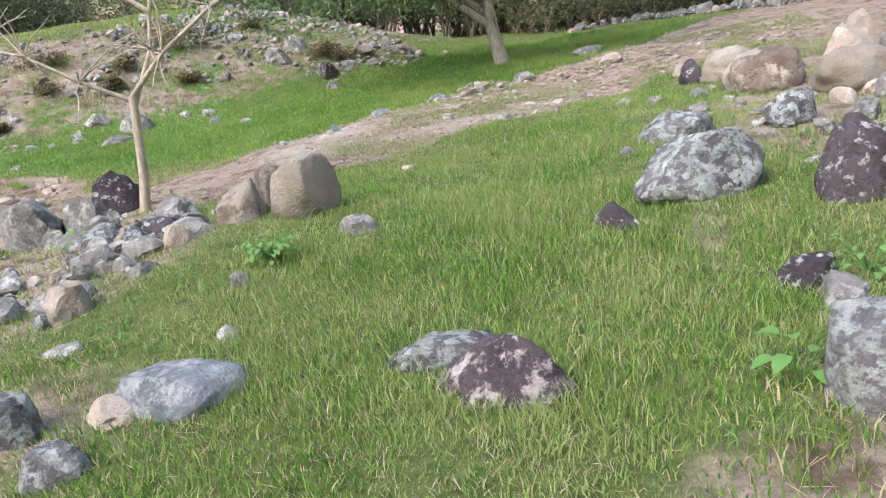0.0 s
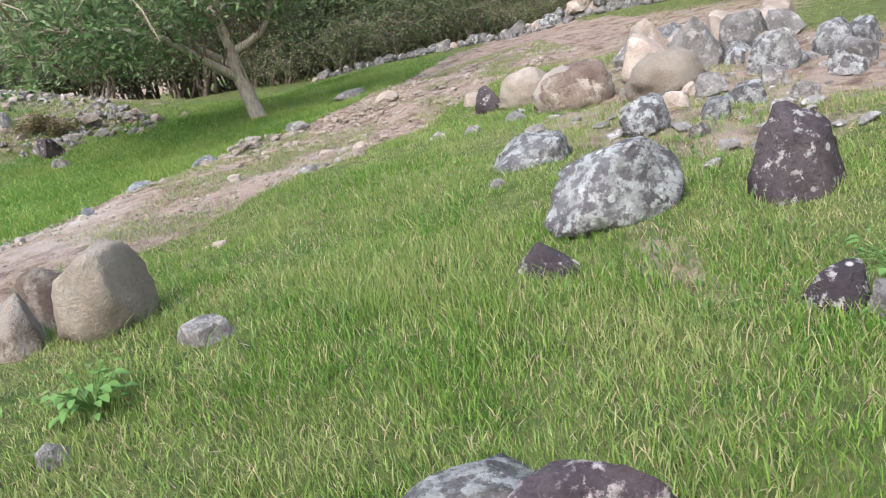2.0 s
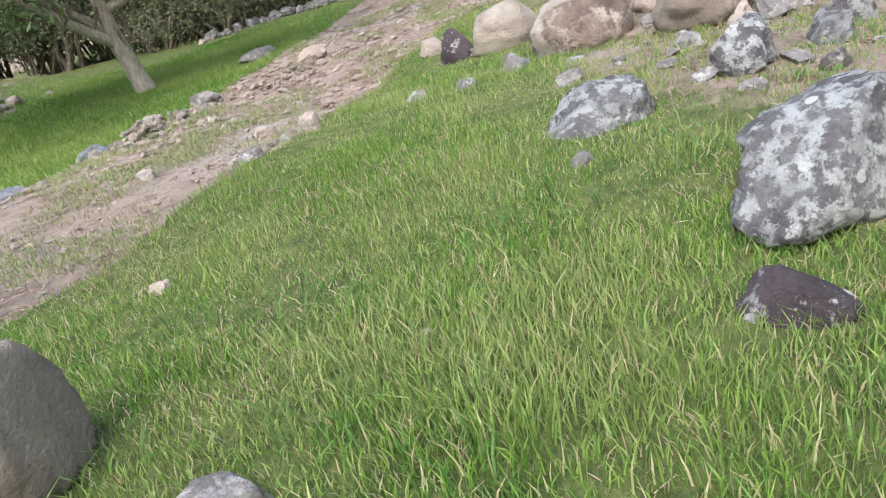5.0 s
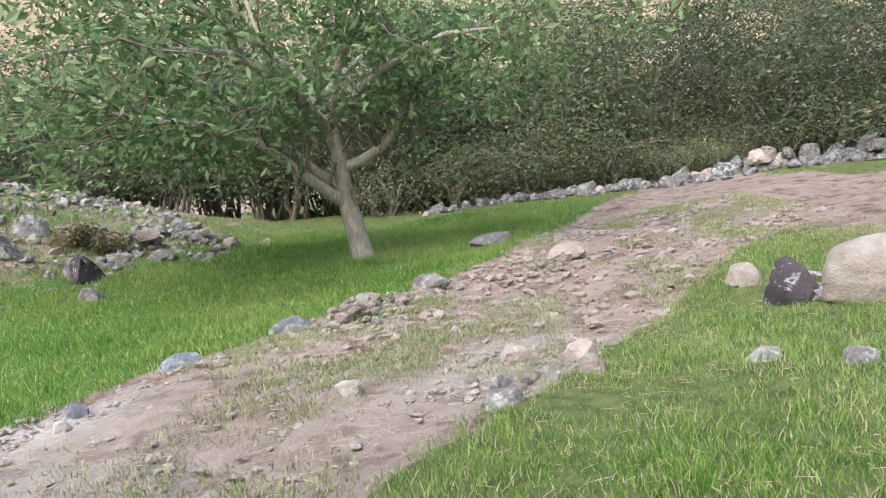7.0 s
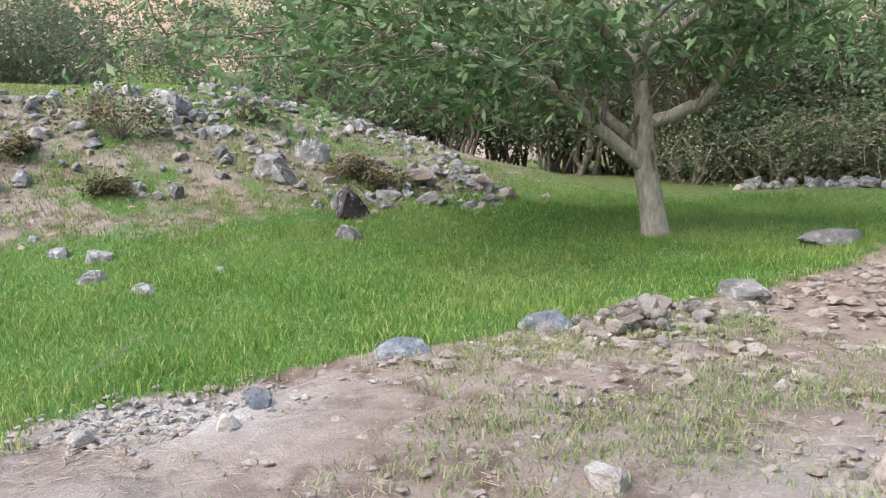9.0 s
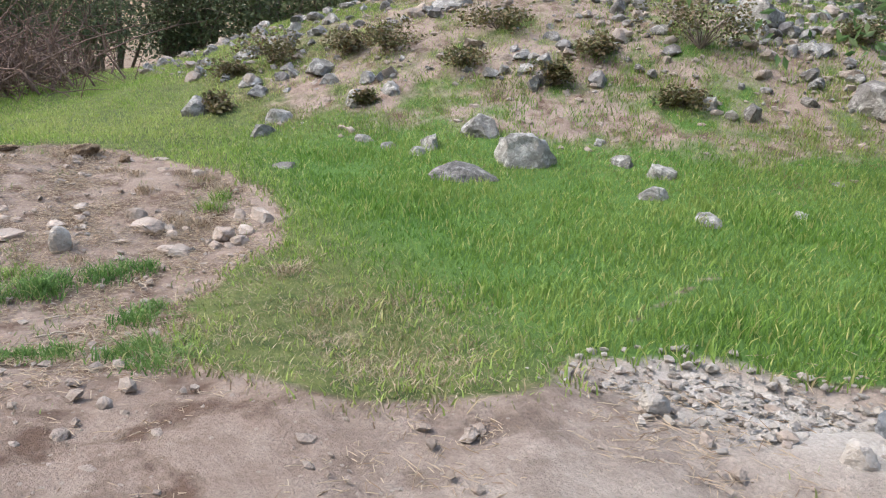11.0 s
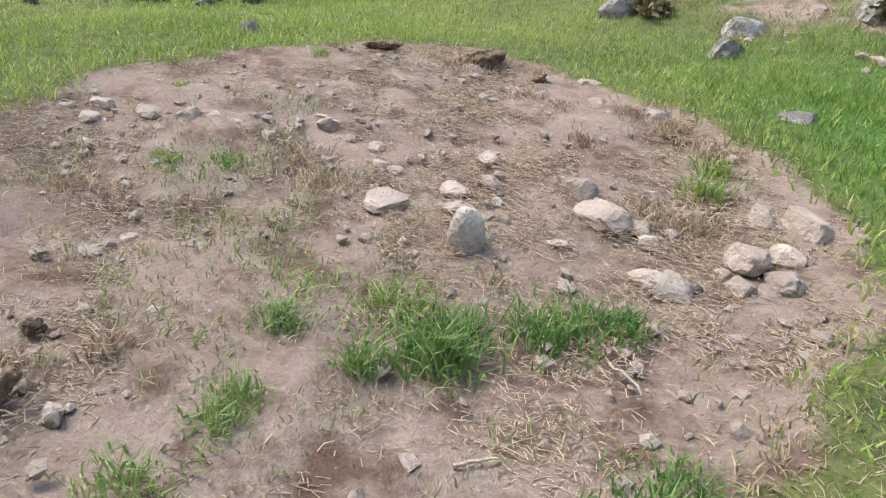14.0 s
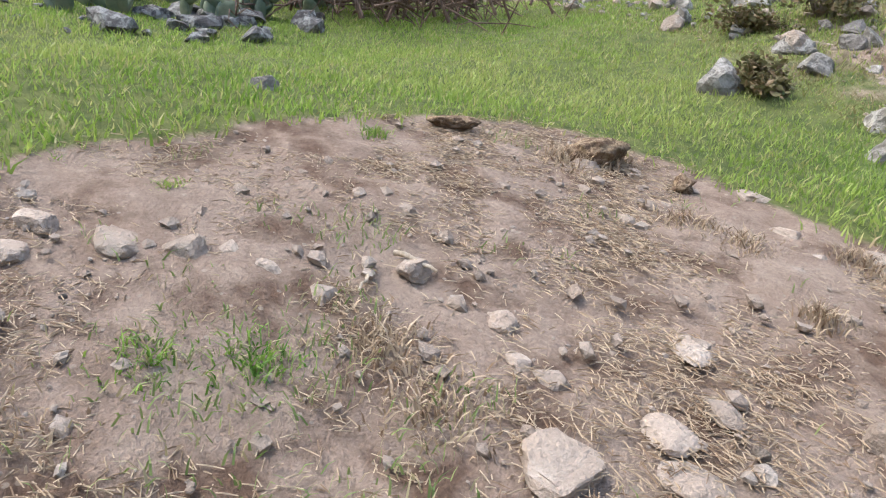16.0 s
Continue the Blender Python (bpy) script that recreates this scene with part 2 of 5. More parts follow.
def leaf_material(name, lo, hi, old, see=0.35, share=0.12, patch=0.6, vary=0.0):
    """Blades and leaves: each its own tone, with patches of older growth, and light coming through."""
    m, n, l, b = material(name, 0.55)
    geo = n.new("ShaderNodeNewGeometry")
    rnd = geo.outputs["Random Per Island"]
    spread = tex_noise(n, l, geo.outputs["Position"], patch, 3.0)
    col = mixed(n, l, rnd, lo, hi)
    col = mixed(n, l, ramp(n, l, spread, (0.40, BLACK), (0.66, (0.75, 0.75, 0.75))), col, tuple(0.5 * (a + c) for a, c in zip(hi, old)))
    scram = n.new("ShaderNodeTexWhiteNoise")
    scram.noise_dimensions = "1D"
    l.new(rnd, scram.inputs["W"])
    col = mixed(n, l, ramp(n, l, scram.outputs["Value"], (1 - share - 0.02, BLACK), (1 - share, WHITE)), col, old)
    info = n.new("ShaderNodeObjectInfo")
    tone = n.new("ShaderNodeMapRange")
    tone.inputs["To Min"].default_value, tone.inputs["To Max"].default_value = 1 - vary, 1 + vary
    l.new(info.outputs["Random"], tone.inputs[0])
    hsv = n.new("ShaderNodeHueSaturation")
    l.new(tone.outputs[0], hsv.inputs["Value"])
    l.new(col, hsv.inputs["Color"])
    col = hsv.outputs[0]
    l.new(col, b.inputs["Base Color"])
    tr = n.new("ShaderNodeBsdfTranslucent")
    l.new(col, tr.inputs[0])
    mix = n.new("ShaderNodeMixShader")
    mix.inputs[0].default_value = see
    l.new(b.outputs[0], mix.inputs[1])
    l.new(tr.outputs[0], mix.inputs[2])
    l.new(mix.outputs[0], n["Material Output"].inputs[0])
    return m


LAWN = leaf_material("lawn_blades", (0.05, 0.15, 0.018), (0.25, 0.385, 0.075), (0.43, 0.39, 0.22), share=0.15)
MEADOW = leaf_material("meadow_blades", (0.13, 0.25, 0.035), (0.33, 0.45, 0.10), (0.45, 0.44, 0.20), share=0.12, patch=0.3)
LUSH = leaf_material("field_blades", (0.07, 0.165, 0.024), (0.22, 0.35, 0.07), (0.42, 0.43, 0.16), share=0.1, patch=0.35)
TUFT = leaf_material("tuft_blades", (0.05, 0.13, 0.03), (0.16, 0.29, 0.075), (0.34, 0.36, 0.15), share=0.08)
STRAW = leaf_material("straw", (0.34, 0.26, 0.18), (0.53, 0.44, 0.325), (0.24, 0.17, 0.115), 0.2, 0.25)
SCRUB = leaf_material("rough_grass", (0.13, 0.155, 0.055), (0.25, 0.25, 0.11), (0.36, 0.30, 0.18), 0.25, 0.3)
LEAVES = leaf_material("tree_leaves", (0.05, 0.105, 0.035), (0.14, 0.23, 0.085), (0.28, 0.35, 0.18), 0.4, 0.2)
WOODS = leaf_material("wood_leaves", (0.085, 0.115, 0.07), (0.165, 0.21, 0.12), (0.22, 0.24, 0.14), 0.55, 0.15, 0.35, 0.45)
UNDER = leaf_material("undergrowth_leaves", (0.075, 0.11, 0.052), (0.165, 0.21, 0.10), (0.24, 0.25, 0.14), 0.5, 0.2, 0.5, 0.35)
TRACK = leaf_material("thin_grass", (0.13, 0.19, 0.06), (0.25, 0.32, 0.12), (0.36, 0.32, 0.19), 0.25, 0.25)
OLIVE = leaf_material("shrub_leaves", (0.06, 0.07, 0.025), (0.14, 0.14, 0.06), (0.19, 0.14, 0.08), 0.2, 0.25)
WEED = leaf_material("weed_leaves", (0.09, 0.21, 0.05), (0.17, 0.32, 0.09), (0.2, 0.3, 0.1), 0.35, 0.05)


def bark_material(name, a, c):
    m, n, l, b = material(name, 0.95)
    vec = n.new("ShaderNodeTexCoord").outputs["Object"]
    stretch = n.new("ShaderNodeMapping")
    stretch.inputs["Scale"].default_value = (1.0, 1.0, 0.22)
    l.new(vec, stretch.inputs[0])
    f = tex_noise(n, l, stretch.outputs[0], 26.0, 7.0, 0.7)
    col = mixed(n, l, ramp(n, l, f, (0.38, BLACK), (0.62, WHITE)), a, c)
    col = mixed(n, l, ramp(n, l, tex_noise(n, l, vec, 4.0), (0.5, BLACK), (0.7, (0.6, 0.6, 0.6))), col, tuple(v * 0.55 for v in a))
    l.new(col, b.inputs["Base Color"])
    bumped(n, l, b, f, 0.9, 0.03)
    return m


BARK = bark_material("pale_bark", (0.30, 0.265, 0.225), (0.50, 0.455, 0.40))
TWIG = bark_material("twig_bark", (0.13, 0.10, 0.08), (0.26, 0.22, 0.18))
DEADWOOD = bark_material("dead_wood", (0.36, 0.30, 0.23), (0.55, 0.48, 0.39))
BRUSH = bark_material("red_brown_brush", (0.13, 0.085, 0.07), (0.25, 0.18, 0.15))


def cactus_material():
    m, n, l, b = material("cactus_skin", 0.6)
    vec = n.new("ShaderNodeTexCoord").outputs["Object"]
    l.new(mixed(n, l, ramp(n, l, tex_noise(n, l, vec, 5.0), (0.4, BLACK), (0.65, WHITE)), (0.12, 0.165, 0.115), (0.24, 0.27, 0.20)), b.inputs["Base Color"])
    return m


CACTUS = cactus_material()


# ---- mesh helpers ----
def mesh_tris(name, v, f, mat, fields=None, smooth=False):
    """A mesh from arrays of points and triangles or quads."""
    me = bpy.data.meshes.new(name)
    v, f = np.asarray(v, np.float32), np.asarray(f, np.int32)
    k = f.shape[1]
    me.vertices.add(len(v))
    me.vertices.foreach_set("co", v.ravel())
    me.loops.add(f.size)
    me.loops.foreach_set("vertex_index", f.ravel())
    me.polygons.add(len(f))
    me.polygons.foreach_set("loop_start", np.arange(0, f.size, k, dtype=np.int32))
    me.polygons.foreach_set("use_smooth", np.full(len(f), smooth))
    for key, values in (fields or {}).items():
        me.attributes.new(key, "FLOAT", "POINT").data.foreach_set("value", np.asarray(values, np.float32))
    me.materials.append(mat)
    me.update(calc_edges=True)
    return me


def thing(name, me, label, category, group="", kind="", m=None):
    ob = tagged(new(name, me), label, category, group, kind)
    if m is not None:
        ob.matrix_world = m
    return ob


def part(name, me, parent, label=""):
    ob = new(name, me)
    ob.parent = parent
    return tagged(ob, label)


def zat(x, y):
    return float(ground_z(x, y))


# ---- the ground, one sheet to the horizon ----
def axis(lo, hi, step, reach):
    fine = list(np.arange(lo, hi + 1e-6, step))
    out, s, low, high = [], step, lo, hi
    while low > -reach or high < reach:
        s *= 1.16
        low, high = low - s, high + s
        fine = [low] + fine + [high]
    return np.array(fine)


gx, gy = axis(-16.0, 4.5, 0.085, 900.0), axis(-1.0, 20.0, 0.085, 900.0)
GX, GY = np.meshgrid(gx, gy)
earth_in = soft_step(dirt_in(GX, GY), -0.05, 0.25)
rough = wave(GX, GY, 0.5, 1.0) * 0.014 + wave(GX, GY, 0.21, 3.0) * 0.012 + wave(GX, GY, 1.3, 5.0) * 0.025
GZ = ground_z(GX, GY) + rough * (0.35 + 0.9 * bare(GX, GY)) - 0.05 * earth_in
GZ = GZ - 0.12 * bump(GX, GY, -10.2, 7.95, 0.16, 0.13) - 0.1 * bump(GX, GY, -9.55, 7.95, 0.18, 0.14) - 0.05 * bump(GX, GY, -8.3, 7.8, 0.5, 0.3)
rows, cols = GX.shape
ii = (np.arange(rows - 1)[:, None] * cols + np.arange(cols - 1)).ravel()
ground = thing("ground", mesh_tris("ground", np.stack([GX, GY, GZ], -1).reshape(-1, 3), np.stack([ii, ii + 1, ii + cols + 1, ii + cols], -1), ground_material(),
               {"bare": bare(GX, GY).ravel(), "lush": lush(GX, GY).ravel(), "pale": (1.0 * bump(GX, GY, -4.55, 12.0, 0.85, 0.5) + 0.45 * bump(GX, GY, -0.6, 11.9, 1.0, 0.9) + 0.4 * bump(GX, GY, -3.9, 10.6, 1.0, 0.7)).clip(0, 1).ravel(), "far": soft_step(np.hypot(GX + 3, GY - 12), 30, 44).ravel()}, True),
               "brown stony earth and green turf sloping to tan hillsides", "ground", kind="structure")


# ---- grass ----
def blades(rng, x, y, tall, wide, lean):
    """Arrays for upright blades at the given points, each of three triangles."""
    n = len(x)
    z = ground_z(x, y) - 0.03
    a, face = rng.uniform(0, 2 * np.pi, n), rng.uniform(0, 2 * np.pi, n)
    h = tall * rng.uniform(0.55, 1.25, n)
    w = wide * rng.uniform(0.7, 1.3, n)
    t = lean * rng.uniform(0.2, 1.3, n) * h
    dx, dy = np.cos(a) * t, np.sin(a) * t
    sx, sy = np.cos(face) * w / 2, np.sin(face) * w / 2
    base = np.stack([x, y, z], -1)
    side = np.stack([sx, sy, 0 * sx], -1)
    mid = base + np.stack([dx * 0.35, dy * 0.35, h * 0.6], -1)
    tip = base + np.stack([dx, dy, h * np.sqrt(np.clip(1.05 - (lean * 0.5) ** 2, 0.2, 1))], -1)
    v = np.stack([base - side, base + side, mid - side * 0.8, mid + side * 0.8, tip], 1).reshape(-1, 3)
    k = np.arange(n)[:, None] * 5
    f = np.concatenate([k + [0, 1, 3], k + [0, 3, 2], k + [2, 3, 4]], 1).reshape(-1, 3)
    return v, f


def sown(rng, box, density, want):
    """Points in a box, kept with the probability that want(x, y) gives."""
    x0, y0, x1, y1 = box
    n = int((x1 - x0) * (y1 - y0) * density)
    x, y = rng.uniform(x0, x1, n), rng.uniform(y0, y1, n)
    keep = rng.uniform(0, 1, n) < want(x, y)
    return x[keep], y[keep]


def sward(name, seed, box, density, want, tall, wide, lean, mat, label):
    rng = np.random.default_rng(seed)
    x, y = sown(rng, box, density, want)
    if callable(tall):
        tall = tall(x, y)
    v, f = blades(rng, x, y, tall, wide, lean)
    return thing(name, mesh_tris(name, v, f, mat), label, "grass", kind="stuff")


turf = lambda x, y: (1 - bare(x, y)) * (1 - lush(x, y)) * np.clip(0.85 + 0.25 * wave(x, y, 0.7), 0.55, 1)
field = lambda x, y: (1 - bare(x, y)) * lush(x, y)
scrub = lambda x, y: np.clip(0.5 - abs(bare(x, y) - 0.5), 0, 1) * 1.6 * np.clip(0.55 + 0.6 * wave(x, y, 0.8, 4.0), 0.05, 1)
dry_zone = lambda x, y: bump(x, y, -6.6, 10.9, 1.5, 1.0, 2.0) * (1 - soft_step(dirt_in(x, y), 0, 0.25))
tall_lawn = lambda x, y: 0.075 + 0.035 * wave(x, y, 1.1, 2.0) + 0.05 * bump(x, y, -0.1, 4.6, 1.6, 1.8) + 0.05 * bump(x, y, -0.4, 6.0, 0.9, 0.8)
sward("lawn_grass", 1, (-4.5, 0.6, 4.5, 15.0), 3700, lambda x, y: turf(x, y) * (1 - 0.45 * soft_step(y, 8.5, 10.5)), tall_lawn, 0.0078, 0.55, LAWN, "bright green uneven lawn grass with dry blades")
sward("lawn_straw", 14, (-4.5, 0.6, 3.5, 9.5), 520, lambda x, y: turf(x, y) * np.clip(0.25 + 0.8 * wave(x, y, 1.4, 8.0) + 0.5 * bump(x, y, -1.6, 7.6, 1.4, 1.6) + 0.6 * bump(x, y, 1.2, 5.4, 0.6, 1.2) + 0.5 * bump(x, y, -2.6, 3.4, 1.2, 1.2), 0, 1), 0.085, 0.0065, 1.0, STRAW, "dry straw-coloured stalks among lawn grass")
sward("field_grass", 2, (-14.0, 10.5, 3.0, 24.0), 1350, lambda x, y: field(x, y) * (1 - 0.4 * dry_zone(x, y)), lambda x, y: 0.095 + 0.03 * wave(x, y, 1.3) + 0.02 * wave(x, y, 0.4), 0.011, 0.6, LUSH, "lush green grass of the field under the tree")
sward("meadow_grass", 3, (-24.0, 3.0, -4.5, 17.0), 950, lambda x, y: turf(x, y) * (1 - soft_step(-x, 19, 24)) * (1 - 0.6 * dry_zone(x, y)), lambda x, y: 0.075 + 0.025 * wave(x, y, 1.5), 0.012, 0.65, MEADOW, "bright yellow-green meadow grass beyond the dug earth")
sward("rough_grass", 4, (-26.0, 0.5, 9.0, 30.0), 430, scrub, 0.085, 0.011, 0.9, SCRUB, "sparse yellowish rough grass among stones")
sward("track_grass", 5, (-6.5, 8.2, 5.0, 20.0), 2300, lambda x, y: soft_step(x, -4.2, -2.9) * soft_step(dirt_in(x, y), 0.0, 0.3) * np.clip(wave(x, y, 1.5, 1.0) + 0.2 + 0.25 * wave(x, y, 0.4), 0, 1) * 0.8, 0.045, 0.008, 0.9, TRACK, "thin trampled grass on the earth track")
sward("patch_grass", 6, (-13.0, 6.8, -5.5, 11.8), 1700, lambda x, y: soft_step(dirt_in(x, y), 0.1, 0.4) * np.clip(0.75 * wave(x, y, 0.55, 3.0) - 0.2 + 0.75 * bump(x, y, -9.7, 8.75, 1.3, 0.75, 1.5) - 0.3 * bump(x, y, -10.5, 10.3, 1.4, 0.8), 0, 1) * 0.8, 0.045, 0.0065, 1.1, TRACK, "thin olive grass on dug earth")


def lying(name, seed, box, density, want, long, mat, label, category):
    """Straws lying on the ground."""
    rng = np.random.default_rng(seed)
    x, y = sown(rng, box, density, want)
    n = len(x)
    a, ln = rng.uniform(0, 2 * np.pi, n), long * rng.uniform(0.4, 1.4, n)
    z = ground_z(x, y) - 0.045 * soft_step(dirt_in(x, y), -0.05, 0.25) + rng.uniform(-0.008, 0.012, n)
    d = np.stack([np.cos(a) * ln, np.sin(a) * ln, rng.uniform(-0.1, 0.14, n) * ln], -1) / 2
    s = np.stack([-np.sin(a), np.cos(a), 0 * a], -1) * 0.0017
    c = np.stack([x, y, z], -1)
    up = np.array([0, 0, 0.004])
    v = np.stack([c - d - s, c - d + s, c + d + s, c + d - s, c + up - d * 0.2], 1).reshape(-1, 3)
    k = np.arange(n)[:, None] * 5
    f = np.concatenate([k + [0, 1, 4], k + [1, 2, 4], k + [2, 3, 4], k + [3, 0, 4]], 1).reshape(-1, 3)
    return thing(name, mesh_tris(name, v, f, mat), label, category, kind="stuff")


lying("straw_litter", 7, (-13.0, 6.8, -4.0, 11.9), 5200, lambda x, y: soft_step(dirt_in(x, y), -0.1, 0.2) * np.clip(0.34 + 0.55 * wave(x, y, 0.9, 6.0) + 0.4 * wave(x, y, 0.33, 1.0), 0.05, 1) * (0.25 + 0.75 * soft_step(-x, 5.8, 7.4)), 0.048, STRAW, "dry straw strewn over the dug earth", "straw")
lying("dry_litter", 8, (-5.0, 1.0, 5.0, 20.0), 130, lambda x, y: np.clip(0.3 + 0.5 * bare(x, y) + 0.4 * wave(x, y, 1.2, 2.0), 0, 1), 0.10, STRAW, "dry grass stalks lying on the turf", "straw")
sward("mound_grass", 9, (-22.0, 13.0, -3.5, 24.0), 1100, lambda x, y: soft_step(mound(x, y)[0], 0.03, 0.12) * np.clip(0.35 + 0.75 * wave(x, y, 1.4, 7.0) + 0.4 * soft_step(-mound(x, y)[1], 1.5, 6.0), 0.06, 1), 0.065, 0.011, 0.9, SCRUB, "patchy yellow-green grass over the dry mound")
sward("crest_grass", 10, (-24.0, 13.0, -9.0, 25.0), 240, lambda x, y: np.maximum(soft_step(mound(x, y)[0], 0.8, 0.95), soft_step(-mound(x, y)[1], 4.0, 7.5) * soft_step(mound(x, y)[0], 0.01, 0.05)), 0.09, 0.014, 0.7, MEADOW, "light green grass on the mound's crest")
sward("herbs", 11, (-6.0, 1.0, 4.6, 10.5), 500, lambda x, y: np.clip(bump(x, y, 1.9, 4.2, 0.9, 1.4) + 0.8 * bump(x, y, -3.4, 5.0, 1.2, 1.2) + 0.5 * bump(x, y, 2.2, 7.3, 1.0, 0.8), 0, 1) * np.clip(0.5 + 0.8 * wave(x, y, 0.6, 2.0), 0, 1), 0.07, 0.022, 0.8, WEED, "low green herbs between stones")
sward("dry_grass", 12, (-9.2, 9.2, -4.8, 12.6), 2900, dry_zone, 0.048, 0.0065, 1.1, SCRUB, "dry olive grass at the edge of the dug earth")
sward("straw_grass", 15, (-9.2, 9.2, -4.8, 12.6), 2600, lambda x, y: dry_zone(x, y) * np.clip(0.5 + 0.8 * wave(x, y, 0.7, 3.0), 0.1, 1), 0.065, 0.006, 1.2, STRAW, "straw-yellow grass at the edge of the dug earth")
sward("fresh_grass", 13, (-3.0, 3.6, 2.2, 7.6), 420, lambda x, y: turf(x, y) * np.clip(0.2 + 0.9 * wave(x, y, 0.8, 5.0), 0, 1), 0.16, 0.010, 0.8, TUFT, "long fresh green blades in the lawn")


# ---- stones ----
def ball(level):
    bm = bmesh.new()
    bmesh.ops.create_icosphere(bm, subdivisions=level, radius=1.0)
    v = np.array([p.co[:] for p in bm.verts])
    f = np.array([[q.index for q in p.verts] for p in bm.faces])
    bm.free()
    return v, f


BALLS = {k: ball(k) for k in (1, 2, 3, 4)}


def stone_mesh(name, seed, size, mat, level=3, rough=0.22, cuts=7, sink=0.16, taper=0.0, sharp=0.8):
    """A boulder of the given width, depth and height, its underside below z = 0."""
    rng = np.random.default_rng(seed)
    v, f = BALLS[level]
    v = v.copy()
    off = rng.uniform(-50, 50, 3)
    big = np.array([noise.noise(Vector(p * 1.1 + off)) for p in v])
    mid = np.array([noise.noise(Vector(p * 2.9 - off)) for p in v])
    fine = np.array([noise.noise(Vector(p * 8.0 + off)) for p in v]) if level > 2 else 0 * mid
    v = v * (1 + rough * 1.3 * big + rough * 0.5 * mid + rough * 0.2 * fine)[:, None]
    for k in range(cuts):
        d = rng.normal(size=3)
        d[2] = abs(d[2]) * 0.7
        if k == 0:
            d = np.array([rng.normal(0, 0.25), rng.normal(0, 0.25), 1.0])
        d /= np.linalg.norm(d)
        over = np.clip(v @ d - rng.uniform(0.5, 0.88), 0, None)
        v = v - over[:, None] * d * sharp
    v[:, 2] = np.where(v[:, 2] < -0.45, -0.45 + (v[:, 2] + 0.45) * 0.3, v[:, 2])
    crag = np.array([noise.noise(Vector(p * 5.0 + off)) + 0.5 * noise.noise(Vector(p * 11.0 - off)) for p in v]) if level > 2 else 0 * mid
    v = v * (1 + rough * 0.42 * crag)[:, None]
    v[:, :2] *= (1 - taper * v[:, 2:])
    lo, hi = v.min(0), v.max(0)
    v = (v - (lo + hi) / 2) / (hi - lo) * np.array(size)
    v[:, 2] += size[2] * (0.5 - sink)
    return mesh_tris(name, v, f, mat, smooth=level > 3 or mat in (BEIGE, BROWN))


def boulder(x, y, w, d, h, mat, label, turn=0.0, seed=None, level=3, rough=0.24, cuts=10, sink=0.3, tilt=0.0, lift=0.0, name="boulder", group="", taper=0.03, sharp=0.9):
    seed = int(abs(x * 91.7 + y * 37.3) * 10) + 1 if seed is None else seed
    me = stone_mesh(name, seed, (w, d, h / (1 - sink)), mat, level, rough, cuts, sink, taper, sharp)
    return thing(name, me, label, "rock", group, m=pose(x, y, zat(x, y) - 0.02 + lift, tilt, tilt * 0.5, turn))


def strewn(name, seed, x, y, w, mat, label, flat=0.6):
    """Angular stones too many to count, in one mesh."""
    r = np.random.default_rng(seed)
    n = len(x)
    v0, f0 = BALLS[2]
    v = np.repeat(v0[None], n, 0) * (1 + 0.16 * r.normal(size=(n, len(v0), 1)).clip(-1.5, 1.5))
    for _ in range(5):
        d = r.normal(size=(n, 3))
        d /= np.linalg.norm(d, axis=1)[:, None]
        over = np.clip(np.einsum("nvk,nk->nv", v, d) - r.uniform(0.35, 0.8, n)[:, None], 0, None)
        v = v - over[:, :, None] * d[:, None]
    a = r.uniform(0, 2 * np.pi, n)
    v = v * np.stack([w * 0.6, w * 0.45, w * 0.5 * flat * r.uniform(0.7, 1.3, n)], -1)[:, None]
    c, s = np.cos(a)[:, None], np.sin(a)[:, None]
    v = np.stack([v[..., 0] * c - v[..., 1] * s, v[..., 0] * s + v[..., 1] * c, v[..., 2]], -1)
    v += np.stack([x, y, ground_z(x, y) + w * 0.11 - 0.045 * soft_step(dirt_in(x, y), -0.05, 0.25)], -1)[:, None]
    f = f0[None] + (np.arange(n) * len(v0))[:, None, None]
    return thing(name, mesh_tris(name, v.reshape(-1, 3), f.reshape(-1, 3), mat), label, "stones", kind="stuff")


boulder(-0.16, 3.42, 0.92, 0.62, 0.33, PURPLE, "purple-grey stone mottled with pale lichen in lawn grass", -12, level=4, cuts=9, rough=0.22, taper=0.25)
boulder(-0.52, 3.74, 0.80, 0.42, 0.19, LICHEN, "low grey stone behind the mottled one", 10)
boulder(-2.02, 3.25, 0.84, 0.55, 0.20, BLUISH, "flat blue-grey stone lying in the grass", 8, level=4, cuts=4, rough=0.14)
boulder(-2.33, 3.12, 0.42, 0.45, 0.12, DUSTY, "flat earth-dusted stone beside the blue one", 20)
boulder(-2.37, 6.46, 0.7, 0.56, 0.62, BEIGE, "large smooth beige boulder at the lawn's edge", 30, seed=36, level=4, rough=0.15, cuts=9, sink=0.05, taper=0.2, sharp=0.84, tilt=8)
boulder(-3.0, 6.4, 0.54, 0.5, 0.42, BROWN, "brown-beige boulder beside the large one", -20, level=4, rough=0.13, cuts=9)
boulder(-2.85, 6.98, 0.55, 0.45, 0.48, BROWN, "reddish brown stone between two boulders", 40)
boulder(1.17, 6.28, 1.1, 0.74, 0.52, LICHEN, "big grey boulder crusted with pale lichen", 14, seed=77, level=4, rough=0.2, cuts=7, sink=0.1, taper=0.0, sharp=0.8)
boulder(2.27, 5.72, 0.7, 0.56, 0.6, DARKROCK, "tall dark boulder flecked with white lichen", 35, seed=5, level=4, rough=0.25, cuts=9, taper=0.42)
boulder(1.62, 3.02, 0.62, 0.5, 0.46, LICHEN, "rounded grey stone with dark patches by a weed", -30, level=4, rough=0.15)
